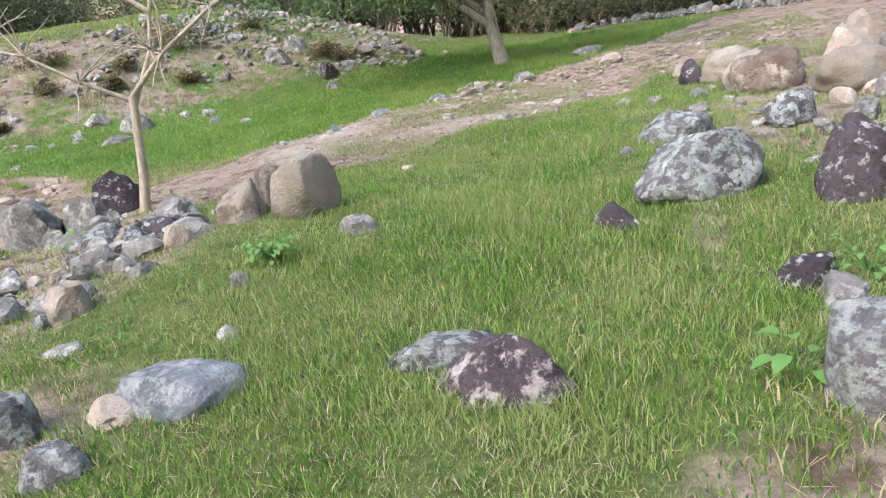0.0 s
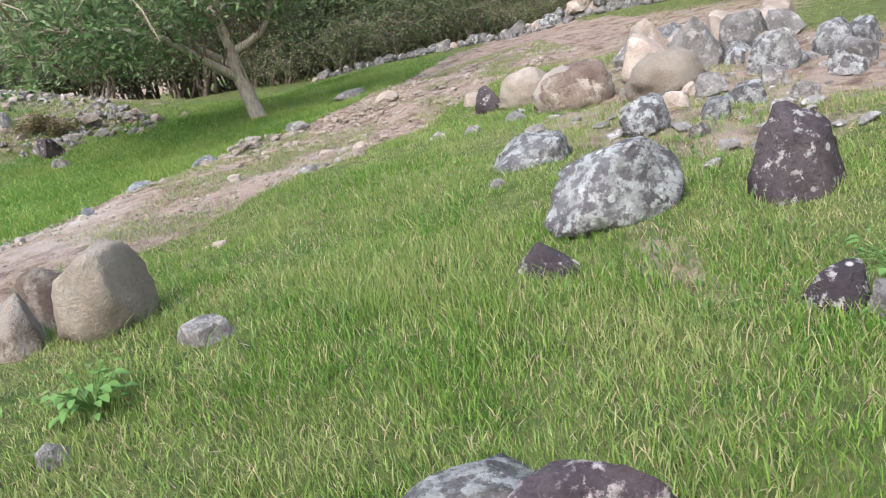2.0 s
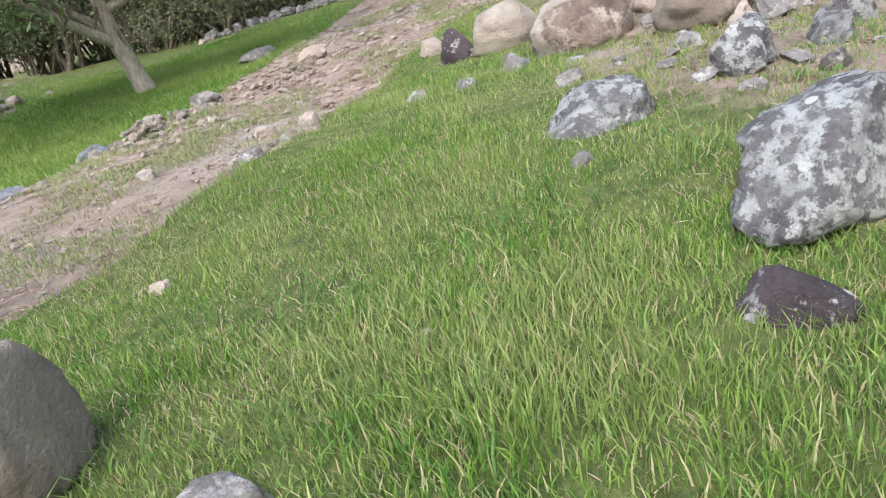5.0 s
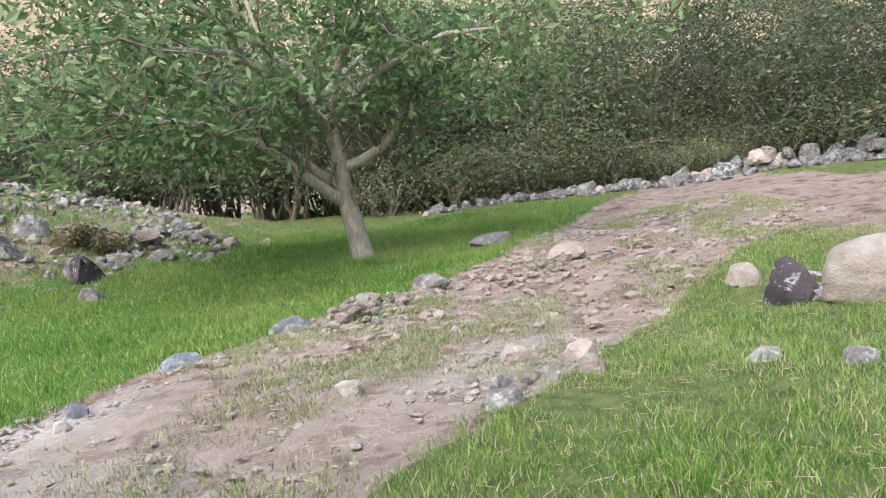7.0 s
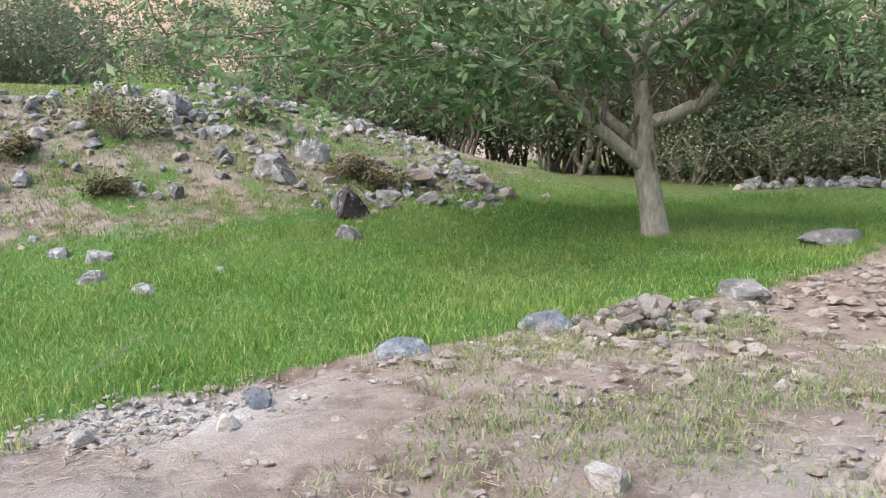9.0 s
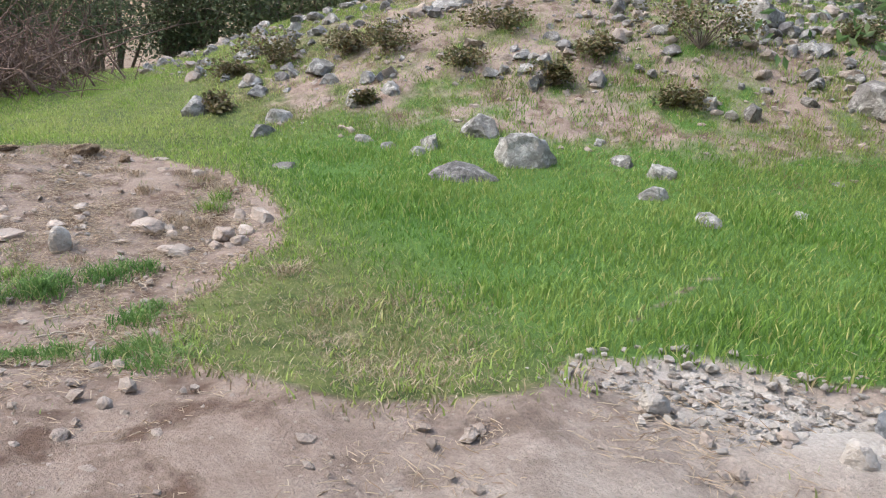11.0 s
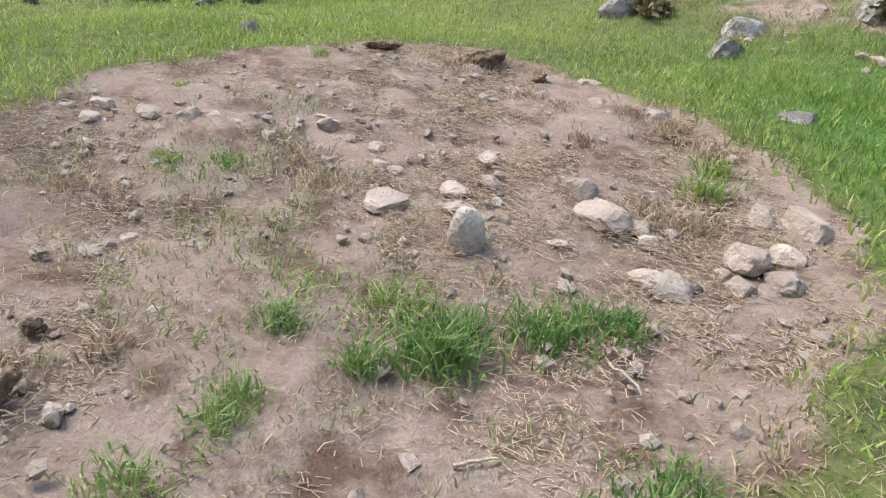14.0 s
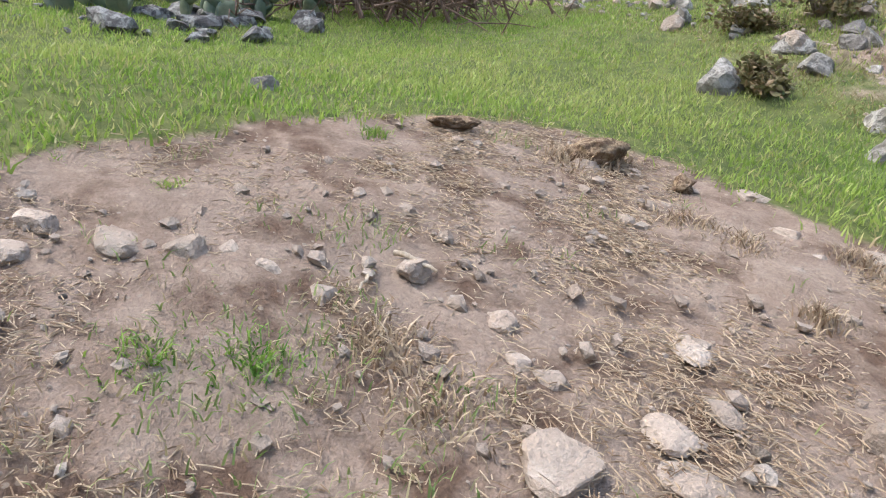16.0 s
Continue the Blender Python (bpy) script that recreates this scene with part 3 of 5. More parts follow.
boulder(1.62, 4.42, 0.40, 0.32, 0.18, DARKROCK, "small grey stone among weeds", 15)
boulder(1.72, 4.12, 0.34, 0.3, 0.14, GREY, "small grey stone among weeds", 65)
boulder(0.50, 5.72, 0.44, 0.36, 0.20, DARKROCK, "small dark stone with pale flecks in grass", -25)
boulder(1.14, 8.1, 0.84, 0.62, 0.29, LICHEN, "low lichened boulder near the boulder pile", -14, level=4)
boulder(-1.86, 8.36, 0.2, 0.15, 0.08, DUSTY, "small pale stone in the lawn", 30)
boulder(0.64, 7.52, 0.17, 0.14, 0.10, GREY, "small grey stone in grass", 30)
boulder(-0.72, 6.5, 0.09, 0.07, 0.04, DUSTY, "fist-sized stone in the lawn", 0, level=2)
boulder(-1.66, 5.84, 0.38, 0.30, 0.14, GREY, "weathered grey stone with dead grass", 20)

# the heap of rocks on the other side
for x, y, w, d, h, mat, label in (
        (-5.9, 6.95, 0.9, 0.8, 0.55, PALE, "big grey-white boulder of the rock heap"), (-5.35, 7.1, 0.6, 0.5, 0.42, PALE, "grey boulder of the rock heap"),
        (-5.35, 7.85, 0.66, 0.6, 0.52, DARKROCK, "dark boulder with white flecks by the bare shrub"), (-4.1, 6.9, 0.45, 0.4, 0.25, GREY, "grey stone of the rock heap"),
        (-4.5, 6.3, 0.5, 0.4, 0.22, LICHEN, "lichened stone of the rock heap"), (-3.75, 6.1, 0.42, 0.35, 0.2, DARKROCK, "dark stone of the rock heap"),
        (-3.31, 5.1, 0.32, 0.2, 0.12, GREY, "small grey stone by the rock heap"), (-2.3, 4.8, 0.24, 0.18, 0.12, GREY, "small grey stone in turf"),
        (-2.03, 3.98, 0.22, 0.18, 0.08, PALE, "small pale stone in turf"), (-3.2, 3.85, 0.32, 0.22, 0.06, PALE, "flat pale stone in turf"),
        (-2.3, 2.55, 0.4, 0.3, 0.2, LICHEN, "lichened stone in dry grass"), (-2.75, 2.85, 0.3, 0.25, 0.3, LICHEN, "upright lichened stone in dry grass")):
    boulder(x, y, w, d, h, mat, label, (x * 70 + y * 40) % 180 - 90, level=4 if w > 0.7 else 3)
rng = np.random.default_rng(12)
for _ in range(44):
    x, y, w = rng.uniform(-6.6, -3.2), rng.uniform(4.3, 7.4), 0.1 + 0.4 * rng.random() ** 2
    boulder(x, y, w, w * 0.8, w * 0.6, (GREY, LICHEN, DUSTY, DUSTY)[rng.integers(4)], "stone of the loose rock heap", rng.uniform(0, 180), group="rock heap", level=2 if w < 0.2 else 3)

n = 100
strewn("heap_stones", 59, rng.uniform(-6.9, -3.3, n), rng.uniform(4.4, 7.5, n), 0.08 + 0.32 * rng.random(n) ** 1.8, PALE, "pale weathered stones of the loose rock heap", 0.9)

# the boulder pile up the slope
for x, y, w, d, h, mat, label, lift in (
        (2.3, 12.15, 0.92, 0.8, 0.57, BEIGE, "round beige boulder of the pile", 0), (2.5, 10.7, 1.05, 0.8, 0.58, BROWN, "brown-stained boulder of the pile", 0),
        (3.38, 9.95, 1.05, 0.9, 0.62, BEIGE, "large beige boulder of the pile", 0.02), (3.6, 10.9, 0.75, 0.7, 0.62, DUSTY, "tall dusty boulder of the pile", 0),
        (3.95, 11.6, 0.8, 0.7, 0.75, DUSTY, "grey-brown boulder of the pile", 0), (4.3, 10.9, 0.7, 0.6, 0.7, GREY, "grey boulder of the pile", 0),
        (1.8, 12.5, 0.46, 0.4, 0.38, DARKROCK, "dark stone with white lichen by the beige boulder", 0), (3.6, 9.3, 0.42, 0.36, 0.26, GREY, "grey stone of the pile", 0),
        (2.3, 8.1, 0.46, 0.42, 0.36, LICHEN, "lichened stone below the pile", 0), (2.55, 9.05, 0.25, 0.2, 0.13, GREY, "small grey stone below the pile", 0),
        (1.55, 9.25, 0.28, 0.22, 0.12, GREY, "small grey stone below the pile", 0), (1.67, 10.55, 0.38, 0.3, 0.15, GREY, "flat grey stone before the pile", 0),
        (1.1, 10.45, 0.28, 0.2, 0.11, GREY, "small stone in grass", 0), (0.7, 10.85, 0.28, 0.2, 0.09, GREY, "small stone in grass", 0),
        (2.95, 8.0, 0.36, 0.3, 0.2, LICHEN, "lichened stone below the pile", 0), (2.55, 7.55, 0.2, 0.2, 0.14, GREY, "small grey stone below the pile", 0),
        (3.5, 8.4, 0.4, 0.35, 0.25, LICHEN, "lichened stone below the pile", 0), (3.0, 8.9, 0.3, 0.24, 0.2, DUSTY, "dusty stone below the pile", 0),
        (1.72, 13.2, 0.34, 0.26, 0.22, DUSTY, "dusty stone by the track", 0), (4.6, 9.6, 0.6, 0.5, 0.5, LICHEN, "lichened boulder of the pile", 0),
        (5.3, 13.9, 0.6, 0.5, 0.32, LICHEN, "lichened stone behind the pile", 0), (0.1, 18.55, 0.82, 0.5, 0.2, GREY, "grey slab in the grass near the tree", 0),
        (0.62, 15.6, 0.5, 0.4, 0.2, DUSTY, "dusty stone on the track", 0)):
    boulder(x, y, w * (0.94 if mat is BEIGE else 1), d, h * (0.84 if mat is BEIGE else 1), mat, label, (x * 83 + y * 31) % 160 - 80, level=4 if w > 0.6 else 3, rough=0.16 if mat in (BEIGE, BROWN) else 0.24, cuts=0 if mat is BEIGE else 4 if mat is BROWN else 10, lift=lift, sharp=0.4 if mat in (BEIGE, BROWN) else 0.9, sink=0.12)
for x, y, w, mat in ((4.6, 11.9, 0.7, DUSTY), (5.2, 11.2, 0.8, GREY), (4.9, 12.7, 0.6, LICHEN), (5.6, 12.3, 0.7, DUSTY), (5.0, 10.3, 0.5, LICHEN), (5.9, 11.4, 0.6, GREY),
                     (4.1, 12.6, 0.5, GREY), (5.5, 9.8, 0.6, LICHEN), (4.2, 9.0, 0.35, GREY), (4.8, 8.6, 0.4, LICHEN), (3.9, 8.0, 0.3, GREY), (6.4, 12.4, 0.8, DUSTY)):
    boulder(x, y, w, w * 0.85, w * 0.7, mat, "grey-brown boulder at the back of the pile", (x * 83 + y * 31) % 160 - 80, sink=0.15, group="boulder pile")
rng_pile = np.random.default_rng(19)
for _ in range(16):
    w = rng_pile.uniform(0.2, 0.6)
    boulder(rng_pile.uniform(3.3, 6.6), rng_pile.uniform(7.6, 11.6), w, w * 0.8, w * rng_pile.uniform(0.4, 0.65), (GREY, LICHEN, DUSTY)[rng_pile.integers(3)], "grey weathered boulder beside the pile", rng_pile.uniform(0, 180), sink=0.2, group="boulder pile")
n = 170
strewn("slope_stones", 31, rng.uniform(1.9, 6.0, n), rng.uniform(6.6, 13.0, n), 0.05 + 0.2 * rng.random(n) ** 2, GREY, "small grey stones on the bare slope")

# the dry stone wall before the woods
for i in range(64):
    s = (i + rng.random()) / 64
    x, y = -0.6 + 13.9 * s + rng.uniform(-0.1, 0.1), 25.6 - 4.2 * s * s + rng.uniform(-0.35, 0.35)
    w = rng.uniform(0.26, 0.6) * (0.55 + 1.0 * s)
    boulder(x, y, w, w * 0.8, w * rng.uniform(0.45, 0.7), (GREY, DUSTY, LICHEN, GREY)[rng.integers(4)], "grey boulder of the wall before the woods", rng.uniform(0, 180), group="wall of boulders", level=3, taper=-0.02, sink=0.2)
for i in range(18):
    s = rng.uniform(0.55, 1.0)
    x, y = -0.6 + 13.9 * s + rng.uniform(-0.3, 0.3), 25.6 - 4.2 * s * s + rng.uniform(-0.1, 0.4)
    w = rng.uniform(0.3, 0.65)
    boulder(x, y, w, w * 0.8, w * 0.6, (GREY, DUSTY, LICHEN)[rng.integers(3)], "boulder heaped on the wall", rng.uniform(0, 180), group="wall of boulders", lift=0.12 + 0.16 * s, taper=-0.02, sink=0.15)

sw = rng.random(220)
strewn("wall_stones", 58, -0.6 + 13.9 * sw, 25.5 - 4.2 * sw * sw + rng.uniform(-0.5, 0.4, 220), rng.uniform(0.12, 0.4, 220), GREY, "grey stones filling the wall before the woods", 0.9)

# the terrace edge between track and field
for x, y, w, d, h, mat, label in (
        (-2.66, 14.25, 0.5, 0.3, 0.15, BLUISH, "tilted blue-grey slab at the field's edge"), (-3.56, 13.3, 0.46, 0.3, 0.11, BLUISH, "blue-grey slab at the field's edge"),
        (-1.12, 15.45, 0.5, 0.35, 0.16, GREY, "grey slab at the field's edge"), (-4.05, 12.15, 0.18, 0.15, 0.1, BLUISH, "grey stone on the pale rubble"),
        (-4.72, 11.45, 0.14, 0.11, 0.06, CHALK, "white stone on the track"), (-4.02, 11.78, 0.17, 0.14, 0.08, CHALK, "white stone on the track"),
        (-1.94, 11.42, 0.2, 0.16, 0.09, CHALK, "pale stone on the track"), (-0.69, 11.92, 0.32, 0.26, 0.12, DUSTY, "pale stone in the washed track"),
        (-0.26, 11.7, 0.3, 0.24, 0.14, DUSTY, "dusty stone in the washed track"), (-0.28, 11.27, 0.22, 0.2, 0.14, DUSTY, "dusty stone in the washed track"),
        (-0.98, 10.75, 0.28, 0.2, 0.12, GREY, "grey stone in the washed track")):
    boulder(x, y, w, d, h, mat, label, (x * 83 + y * 31) % 160 - 80, level=3)

# the mound and its foot
FOOT = ((-14.11, 12.47, 0.52, 0.36), (-12.47, 12.8, 0.36, 0.22), (-12.98, 13.24, 0.38, 0.23), (-10.62, 12.31, 0.27, 0.11), (-14.73, 13.53, 0.39, 0.27), (-14.25, 13.43, 0.42, 0.21), (-14.28, 14.52, 0.68, 0.27), (-13.66, 14.35, 0.37, 0.22), (-12.56, 14.18, 0.42, 0.3), (-14.01, 13.81, 0.21, 0.09), (-13.56, 14.09, 0.18, 0.08), (-12.44, 14.73, 0.39, 0.23), (-13.09, 14.72, 0.32, 0.19), (-12.46, 15.98, 0.46, 0.18), (-11.77, 16.53, 0.36, 0.14), (-11.86, 17.22, 0.26, 0.16), (-16.13, 14.76, 0.55, 0.22), (-16.68, 15.91, 0.47, 0.24), (-14.52, 17.2, 0.76, 0.3))
EDGE = ((-10.49, 14.83, 0.6, 0.36), (-9.43, 14.76, 0.65, 0.49), (-10.48, 14.1, 0.32, 0.26), (-10.4, 13.88, 0.28, 0.14), (-11.27, 13.63, 0.26, 0.13), (-10.87, 13.76, 0.22, 0.11), (-7.74, 14.99, 0.37, 0.18), (-8.21, 15.6, 0.3, 0.21), (-8.78, 15.61, 0.35, 0.17), (-6.95, 14.79, 0.37, 0.13), (-6.61, 15.74, 0.24, 0.1), (-9.38, 15.84, 0.22, 0.11))
CREST = ((-12.19, 20.63, 0.34, 0.27), (-11.46, 20.51, 0.49, 0.29), (-10.48, 20.18, 0.87, 0.52), (-9.99, 19.76, 0.44, 0.26), (-9.2, 19.97, 0.34, 0.2), (-7.8, 20.38, 0.56, 0.51), (-5.99, 17.83, 0.32, 0.19), (-6.92, 18.78, 0.24, 0.15), (-6.23, 19.9, 0.43, 0.22), (-6.98, 16.98, 0.14, 0.07))
DARKS = ((-9.28, 13.75, 0.69, 0.24), (-7.83, 19.19, 0.65, 0.58), (-6.52, 18.88, 0.56, 0.45))
for spots_, mat, label in ((FOOT, PALE, "pale lichened stone at the foot of the mound"), (EDGE, PALE, "lichened boulder at the edge of the field"), (CREST, PALE, "pale stone high on the dry mound"), (DARKS, GREY, "dark grey rough boulder on the mound")):
    for x, y, w, h in spots_:
        boulder(x, y, w * 1.15, w * 0.8, h * 0.72, mat, label, (x * 83 + y * 31) % 160 - 80, level=3, rough=0.3, sink=0.3, taper=0.12)
for x, y, w, d, h, mat, label in (
        (-5.95, 17.65, 0.45, 0.3, 0.2, GREY, "grey stone at the field's edge"), (-13.0, 8.75, 0.2, 0.16, 0.1, GREY, "small grey stone in the meadow"), (-10.85, 7.35, 0.22, 0.2, 0.16, LICHEN, "lichened stone in tall grass"),
        (-6.5, 18.9, 0.75, 0.6, 0.36, DARKROCK, "dark boulder at the mound's foot")):
    boulder(x, y, w, d, h, mat, label, (x * 83 + y * 31) % 160 - 80, level=3)
n = 3900
uu, vv = rng.uniform(-9.5, 8.5, n), rng.uniform(-6.8, 1.0, n)
mx, my = -15 + 0.82 * uu - 0.57 * vv, 21.5 + 0.57 * uu + 0.82 * vv
ok = (my > 13.0) & (mound(mx, my)[0] > 0.04) & (mound(mx, my)[0] < 0.93) & (rng.random(n) < 0.45 + 0.55 * wave(mx, my, 2.2, 3.0) + 0.2 * soft_step(uu, 2, 6))
mw = 0.05 + 0.30 * rng.random(n) ** 3.2
for k, (mat, label) in enumerate(((GREY, "grey weathered stones over the dry mound"), (PALE, "pale lichened stones over the dry mound"), (DUSTY, "dusty brown stones over the dry mound"))):
    pick = ok & (np.arange(n) % 3 == k)
    strewn("mound_stones", 33 + k, mx[pick], my[pick], mw[pick], mat, label, 0.85)

# dug patch
DUG_ROW = ((-10.86, 8.03, 0.17, 0.08), (-10.65, 8.0, 0.13, 0.06), (-10.75, 8.31, 0.2, 0.09), (-10.74, 8.52, 0.17, 0.1), (-10.79, 8.66, 0.11, 0.05), (-10.65, 8.79, 0.12, 0.08), (-10.56, 8.96, 0.13, 0.06), (-11.21, 9.34, 0.09, 0.04), (-10.75, 9.3, 0.16, 0.08), (-10.45, 9.55, 0.13, 0.06), (-10.24, 9.56, 0.1, 0.04), (-10.15, 9.64, 0.11, 0.05), (-10.32, 8.04, 0.1, 0.06), (-10.08, 8.01, 0.07, 0.03), (-10.8, 7.82, 0.11, 0.05), (-9.45, 8.4, 0.09, 0.02), (-9.33, 8.28, 0.13, 0.03), (-11.21, 11.17, 0.16, 0.09), (-11.7, 11.26, 0.27, 0.12), (-11.99, 10.43, 0.22, 0.07), (-10.85, 11.44, 0.25, 0.1))
DUG_MIDDLE = ((-9.78, 9.54, 0.27, 0.07), (-9.87, 9.9, 0.18, 0.06), (-9.93, 10.12, 0.15, 0.05), (-9.68, 9.88, 0.2, 0.04), (-9.69, 10.09, 0.09, 0.05), (-9.74, 10.53, 0.17, 0.15), (-9.49, 10.57, 0.29, 0.12), (-9.66, 10.89, 0.1, 0.07), (-9.36, 10.71, 0.11, 0.07), (-9.24, 10.7, 0.11, 0.07), (-8.96, 10.58, 0.18, 0.07), (-9.43, 10.99, 0.11, 0.07), (-10.27, 10.18, 0.19, 0.05), (-9.29, 10.29, 0.12, 0.01), (-8.95, 10.2, 0.13, 0.03), (-8.91, 9.55, 0.1, 0.01), (-8.79, 8.83, 0.06, 0.01))
CORNER_HEAP = ((-9.38, 11.34, 0.18, 0.12), (-9.24, 11.49, 0.28, 0.16), (-9.01, 11.06, 0.23, 0.13), (-9.01, 11.25, 0.17, 0.1), (-8.83, 10.92, 0.14, 0.08), (-8.81, 11.13, 0.22, 0.1), (-8.76, 11.02, 0.13, 0.06), (-8.93, 10.9, 0.09, 0.07), (-8.89, 10.66, 0.22, 0.08), (-8.49, 10.72, 0.08, 0.04))
for spots_, label in ((DUG_ROW, "flat earth-dusted stone in the dug earth"), (DUG_MIDDLE, "pale half-buried stone in the dug earth"), (CORNER_HEAP, "pale broken stone of the corner heap")):
    for i, (x, y, w, h) in enumerate(spots_):
        boulder(x, y, w * 1.1, w * 0.85, h * 0.62, DUSTY, label, (x * 283 + y * 131) % 80 - 30, level=3, lift=-0.035, rough=0.2, sink=0.3, cuts=9, taper=0.0, sharp=0.9)
boulder(-9.29, 9.84, 0.17, 0.16, 0.2, CHALK, "egg-shaped pale stone standing in dug earth", 80, seed=4, level=3, lift=-0.04, rough=0.12, sink=0.15, cuts=3, taper=0.1, sharp=0.5)

# broken stone in heaps and scatters
PEBBLES = [stone_mesh("stone", 100 + i, (1, rs, rh), mat, 2, 0.25, 8, 0.35, 0.0, 0.95) for i, (rs, rh, mat) in enumerate(
    ((0.8, 0.6, CHALK), (0.7, 0.5, CHALK), (0.75, 0.45, DUSTY), (0.9, 0.6, DUSTY), (0.6, 0.5, GREY)))]


def scatter(count, seed, spot, sizes, kinds, label, group, lift=-0.01):
    r = np.random.default_rng(seed)
    for _ in range(count):
        x, y, up = spot(r)
        s = sizes[0] + (sizes[1] - sizes[0]) * r.random() ** 2
        ob = thing("stone", PEBBLES[kinds[r.integers(len(kinds))]], label, "stone", group)
        ob.matrix_world = pose(x, y, zat(x, y) + up + lift, r.uniform(-15, 15), r.uniform(-15, 15), r.uniform(0, 360)) @ Matrix.Diagonal((s, s, s, 1))


def heap(cx, cy, rx, ry, top, turn):
    c, s = math.cos(radians(turn)), math.sin(radians(turn))
    def spot(r):
        a, b = r.normal(0, 0.45), r.normal(0, 0.45)
        return cx + a * rx * c - b * ry * s, cy + a * rx * s + b * ry * c, top * max(0.0, 1 - (a * a + b * b) * 1.6) * r.random()
    return spot


scatter(50, 21, heap(-4.55, 12.15, 0.9, 0.4, 0.02, 35), (0.03, 0.1), (0, 1, 3, 2), "pale broken stone at the field's edge", "pale rubble bank", -0.06)
scatter(75, 22, heap(-1.85, 14.35, 0.95, 0.4, 0.18, 38), (0.05, 0.2), (0, 2, 3, 2), "broken brown stone of the rubble heap", "rubble heap by the field")
scatter(55, 23, heap(-0.55, 11.5, 1.1, 0.5, 0.02, 48), (0.03, 0.14), (0, 1, 3, 4), "stone washed out of the track", "washed track stones", -0.03)
scatter(24, 24, heap(0.75, 15.4, 0.8, 0.4, 0.04, 30), (0.04, 0.14), (2, 3), "reddish stone on the track", "track stones")
scatter(40, 25, lambda r: (r.uniform(-12.2, -6.2), r.uniform(7.5, 11.3), 0), (0.015, 0.08), (2, 3, 1, 4), "small stone in dug earth", "dug earth stones", -0.045)
scatter(20, 26, lambda r: (lambda s, k: (-4.5 + 6.5 * s + k, 11.2 + 5.5 * s - k * 0.8, 0))(r.random(), r.uniform(-1.0, 1.0)), (0.015, 0.09), (0, 2, 3), "small stone on the track", "track stones", -0.045)
scatter(40, 27, heap(-5.6, 21.3, 1.6, 1.0, 0.35, 20), (0.12, 0.45), (4, 4, 3), "dark grey stone heaped behind the tree", "stone heap behind the tree")


def chips(name, seed, cx, cy, rx, ry, turn, count, size, mat, label):
    r = np.random.default_rng(seed)
    p, q = r.normal(0, 0.45, count) * rx, r.normal(0, 0.45, count) * ry
    c, s = math.cos(radians(turn)), math.sin(radians(turn))
    x, y = cx + p * c - q * s, cy + p * s + q * c
    keep = dirt_in(x, y) > -0.12
    x, y, count = x[keep], y[keep], int(keep.sum())
    strewn(name, seed, x, y, size[0] + (size[1] - size[0]) * r.random(count) ** 2, mat, label)


chips("pale_chips", 45, -4.6, 12.1, 1.1, 0.6, 35, 480, (0.02, 0.075), CHALK, "pale broken chips on the bank at the field's edge")
chips("brown_chips", 46, -1.85, 14.3, 1.1, 0.5, 38, 160, (0.03, 0.12), DUSTY, "brown broken chips of the rubble heap")
chips("washed_chips", 47, -0.8, 11.75, 1.3, 0.5, 48, 240, (0.02, 0.1), DUSTY, "pale chips washed out of the track")


def gravel():
    """Chips too small to count on the mound, the track and the dug patch."""
    r = np.random.default_rng(41)
    v0, f0 = BALLS[1]
    xs, ys = [], []
    for box, dens, want in (((-13, 6.8, 5, 20), 60, lambda x, y: soft_step(dirt_in(x, y), 0, 0.2)), ((-20, 13, -4, 24), 30, lambda x, y: bare(x, y) * soft_step(mound(x, y)[0], 0.05, 0.15))):
        x, y = sown(r, box, dens, want)
        xs.append(x)
        ys.append(y)
    x, y = np.concatenate(xs), np.concatenate(ys)
    n = len(x)
    s = (0.007 + 0.034 * r.random(n) ** 4) * np.where(y > 12.8, 1.9, 1.0)
    jit = 1 + 0.35 * r.normal(size=(n, len(v0), 1)).clip(-1, 1)
    v = v0[None] * jit * s[:, None, None] * np.array([1.2, 0.9, 0.65])
    v += np.stack([x, y, ground_z(x, y) - 0.04 * soft_step(dirt_in(x, y), -0.05, 0.25)], -1)[:, None]
    f = f0[None] + (np.arange(n) * len(v0))[:, None, None]
    thing("gravel", mesh_tris("gravel", v.reshape(-1, 3), f.reshape(-1, 3), DUSTY), "fine dusty gravel over bare earth", "gravel", kind="stuff")


gravel()


# ---- wood and leaves ----
def tube(pts, radii, sides=8):
    """Points and quads of a tapering limb through pts."""
    pts = [Vector(p) for p in pts]
    vs, fs, ref = [], [], Vector((0.31, 0.92, 0.2))
    for i, p in enumerate(pts):
        d = (pts[min(i + 1, len(pts) - 1)] - pts[max(i - 1, 0)]).normalized()
        a = d.cross(ref).normalized()
        b = d.cross(a)
        for k in range(sides):
            t = 2 * math.pi * k / sides
            vs.append(p + (a * math.cos(t) + b * math.sin(t)) * radii[i])
    for i in range(len(pts) - 1):
        for k in range(sides):
            q = (k + 1) % sides
            fs.append((i * sides + k, i * sides + q, (i + 1) * sides + q, (i + 1) * sides + k))
    return vs, fs


def tubes_mesh(name, limbs, mat):
    vs, fs = [], []
    for pts, radii, sides in limbs:
        v, f = tube(pts, radii, sides)
        fs += [tuple(i + len(vs) for i in q) for q in f]
        vs += v
    return mesh_tris(name, [tuple(p) for p in vs], fs, mat, smooth=True)


def bend(rng, a, b, n, sway):
    """Points from a to b that wander and sag a little."""
    a, b = np.array(a, float), np.array(b, float)
    s = np.linspace(0, 1, n)[:, None]
    k = rng.normal(0, sway, (n, 3)) * np.sin(np.pi * s)
    return a + (b - a) * s + k + np.array([0, 0, 1.0]) * np.sin(np.pi * s) * sway * 1.5


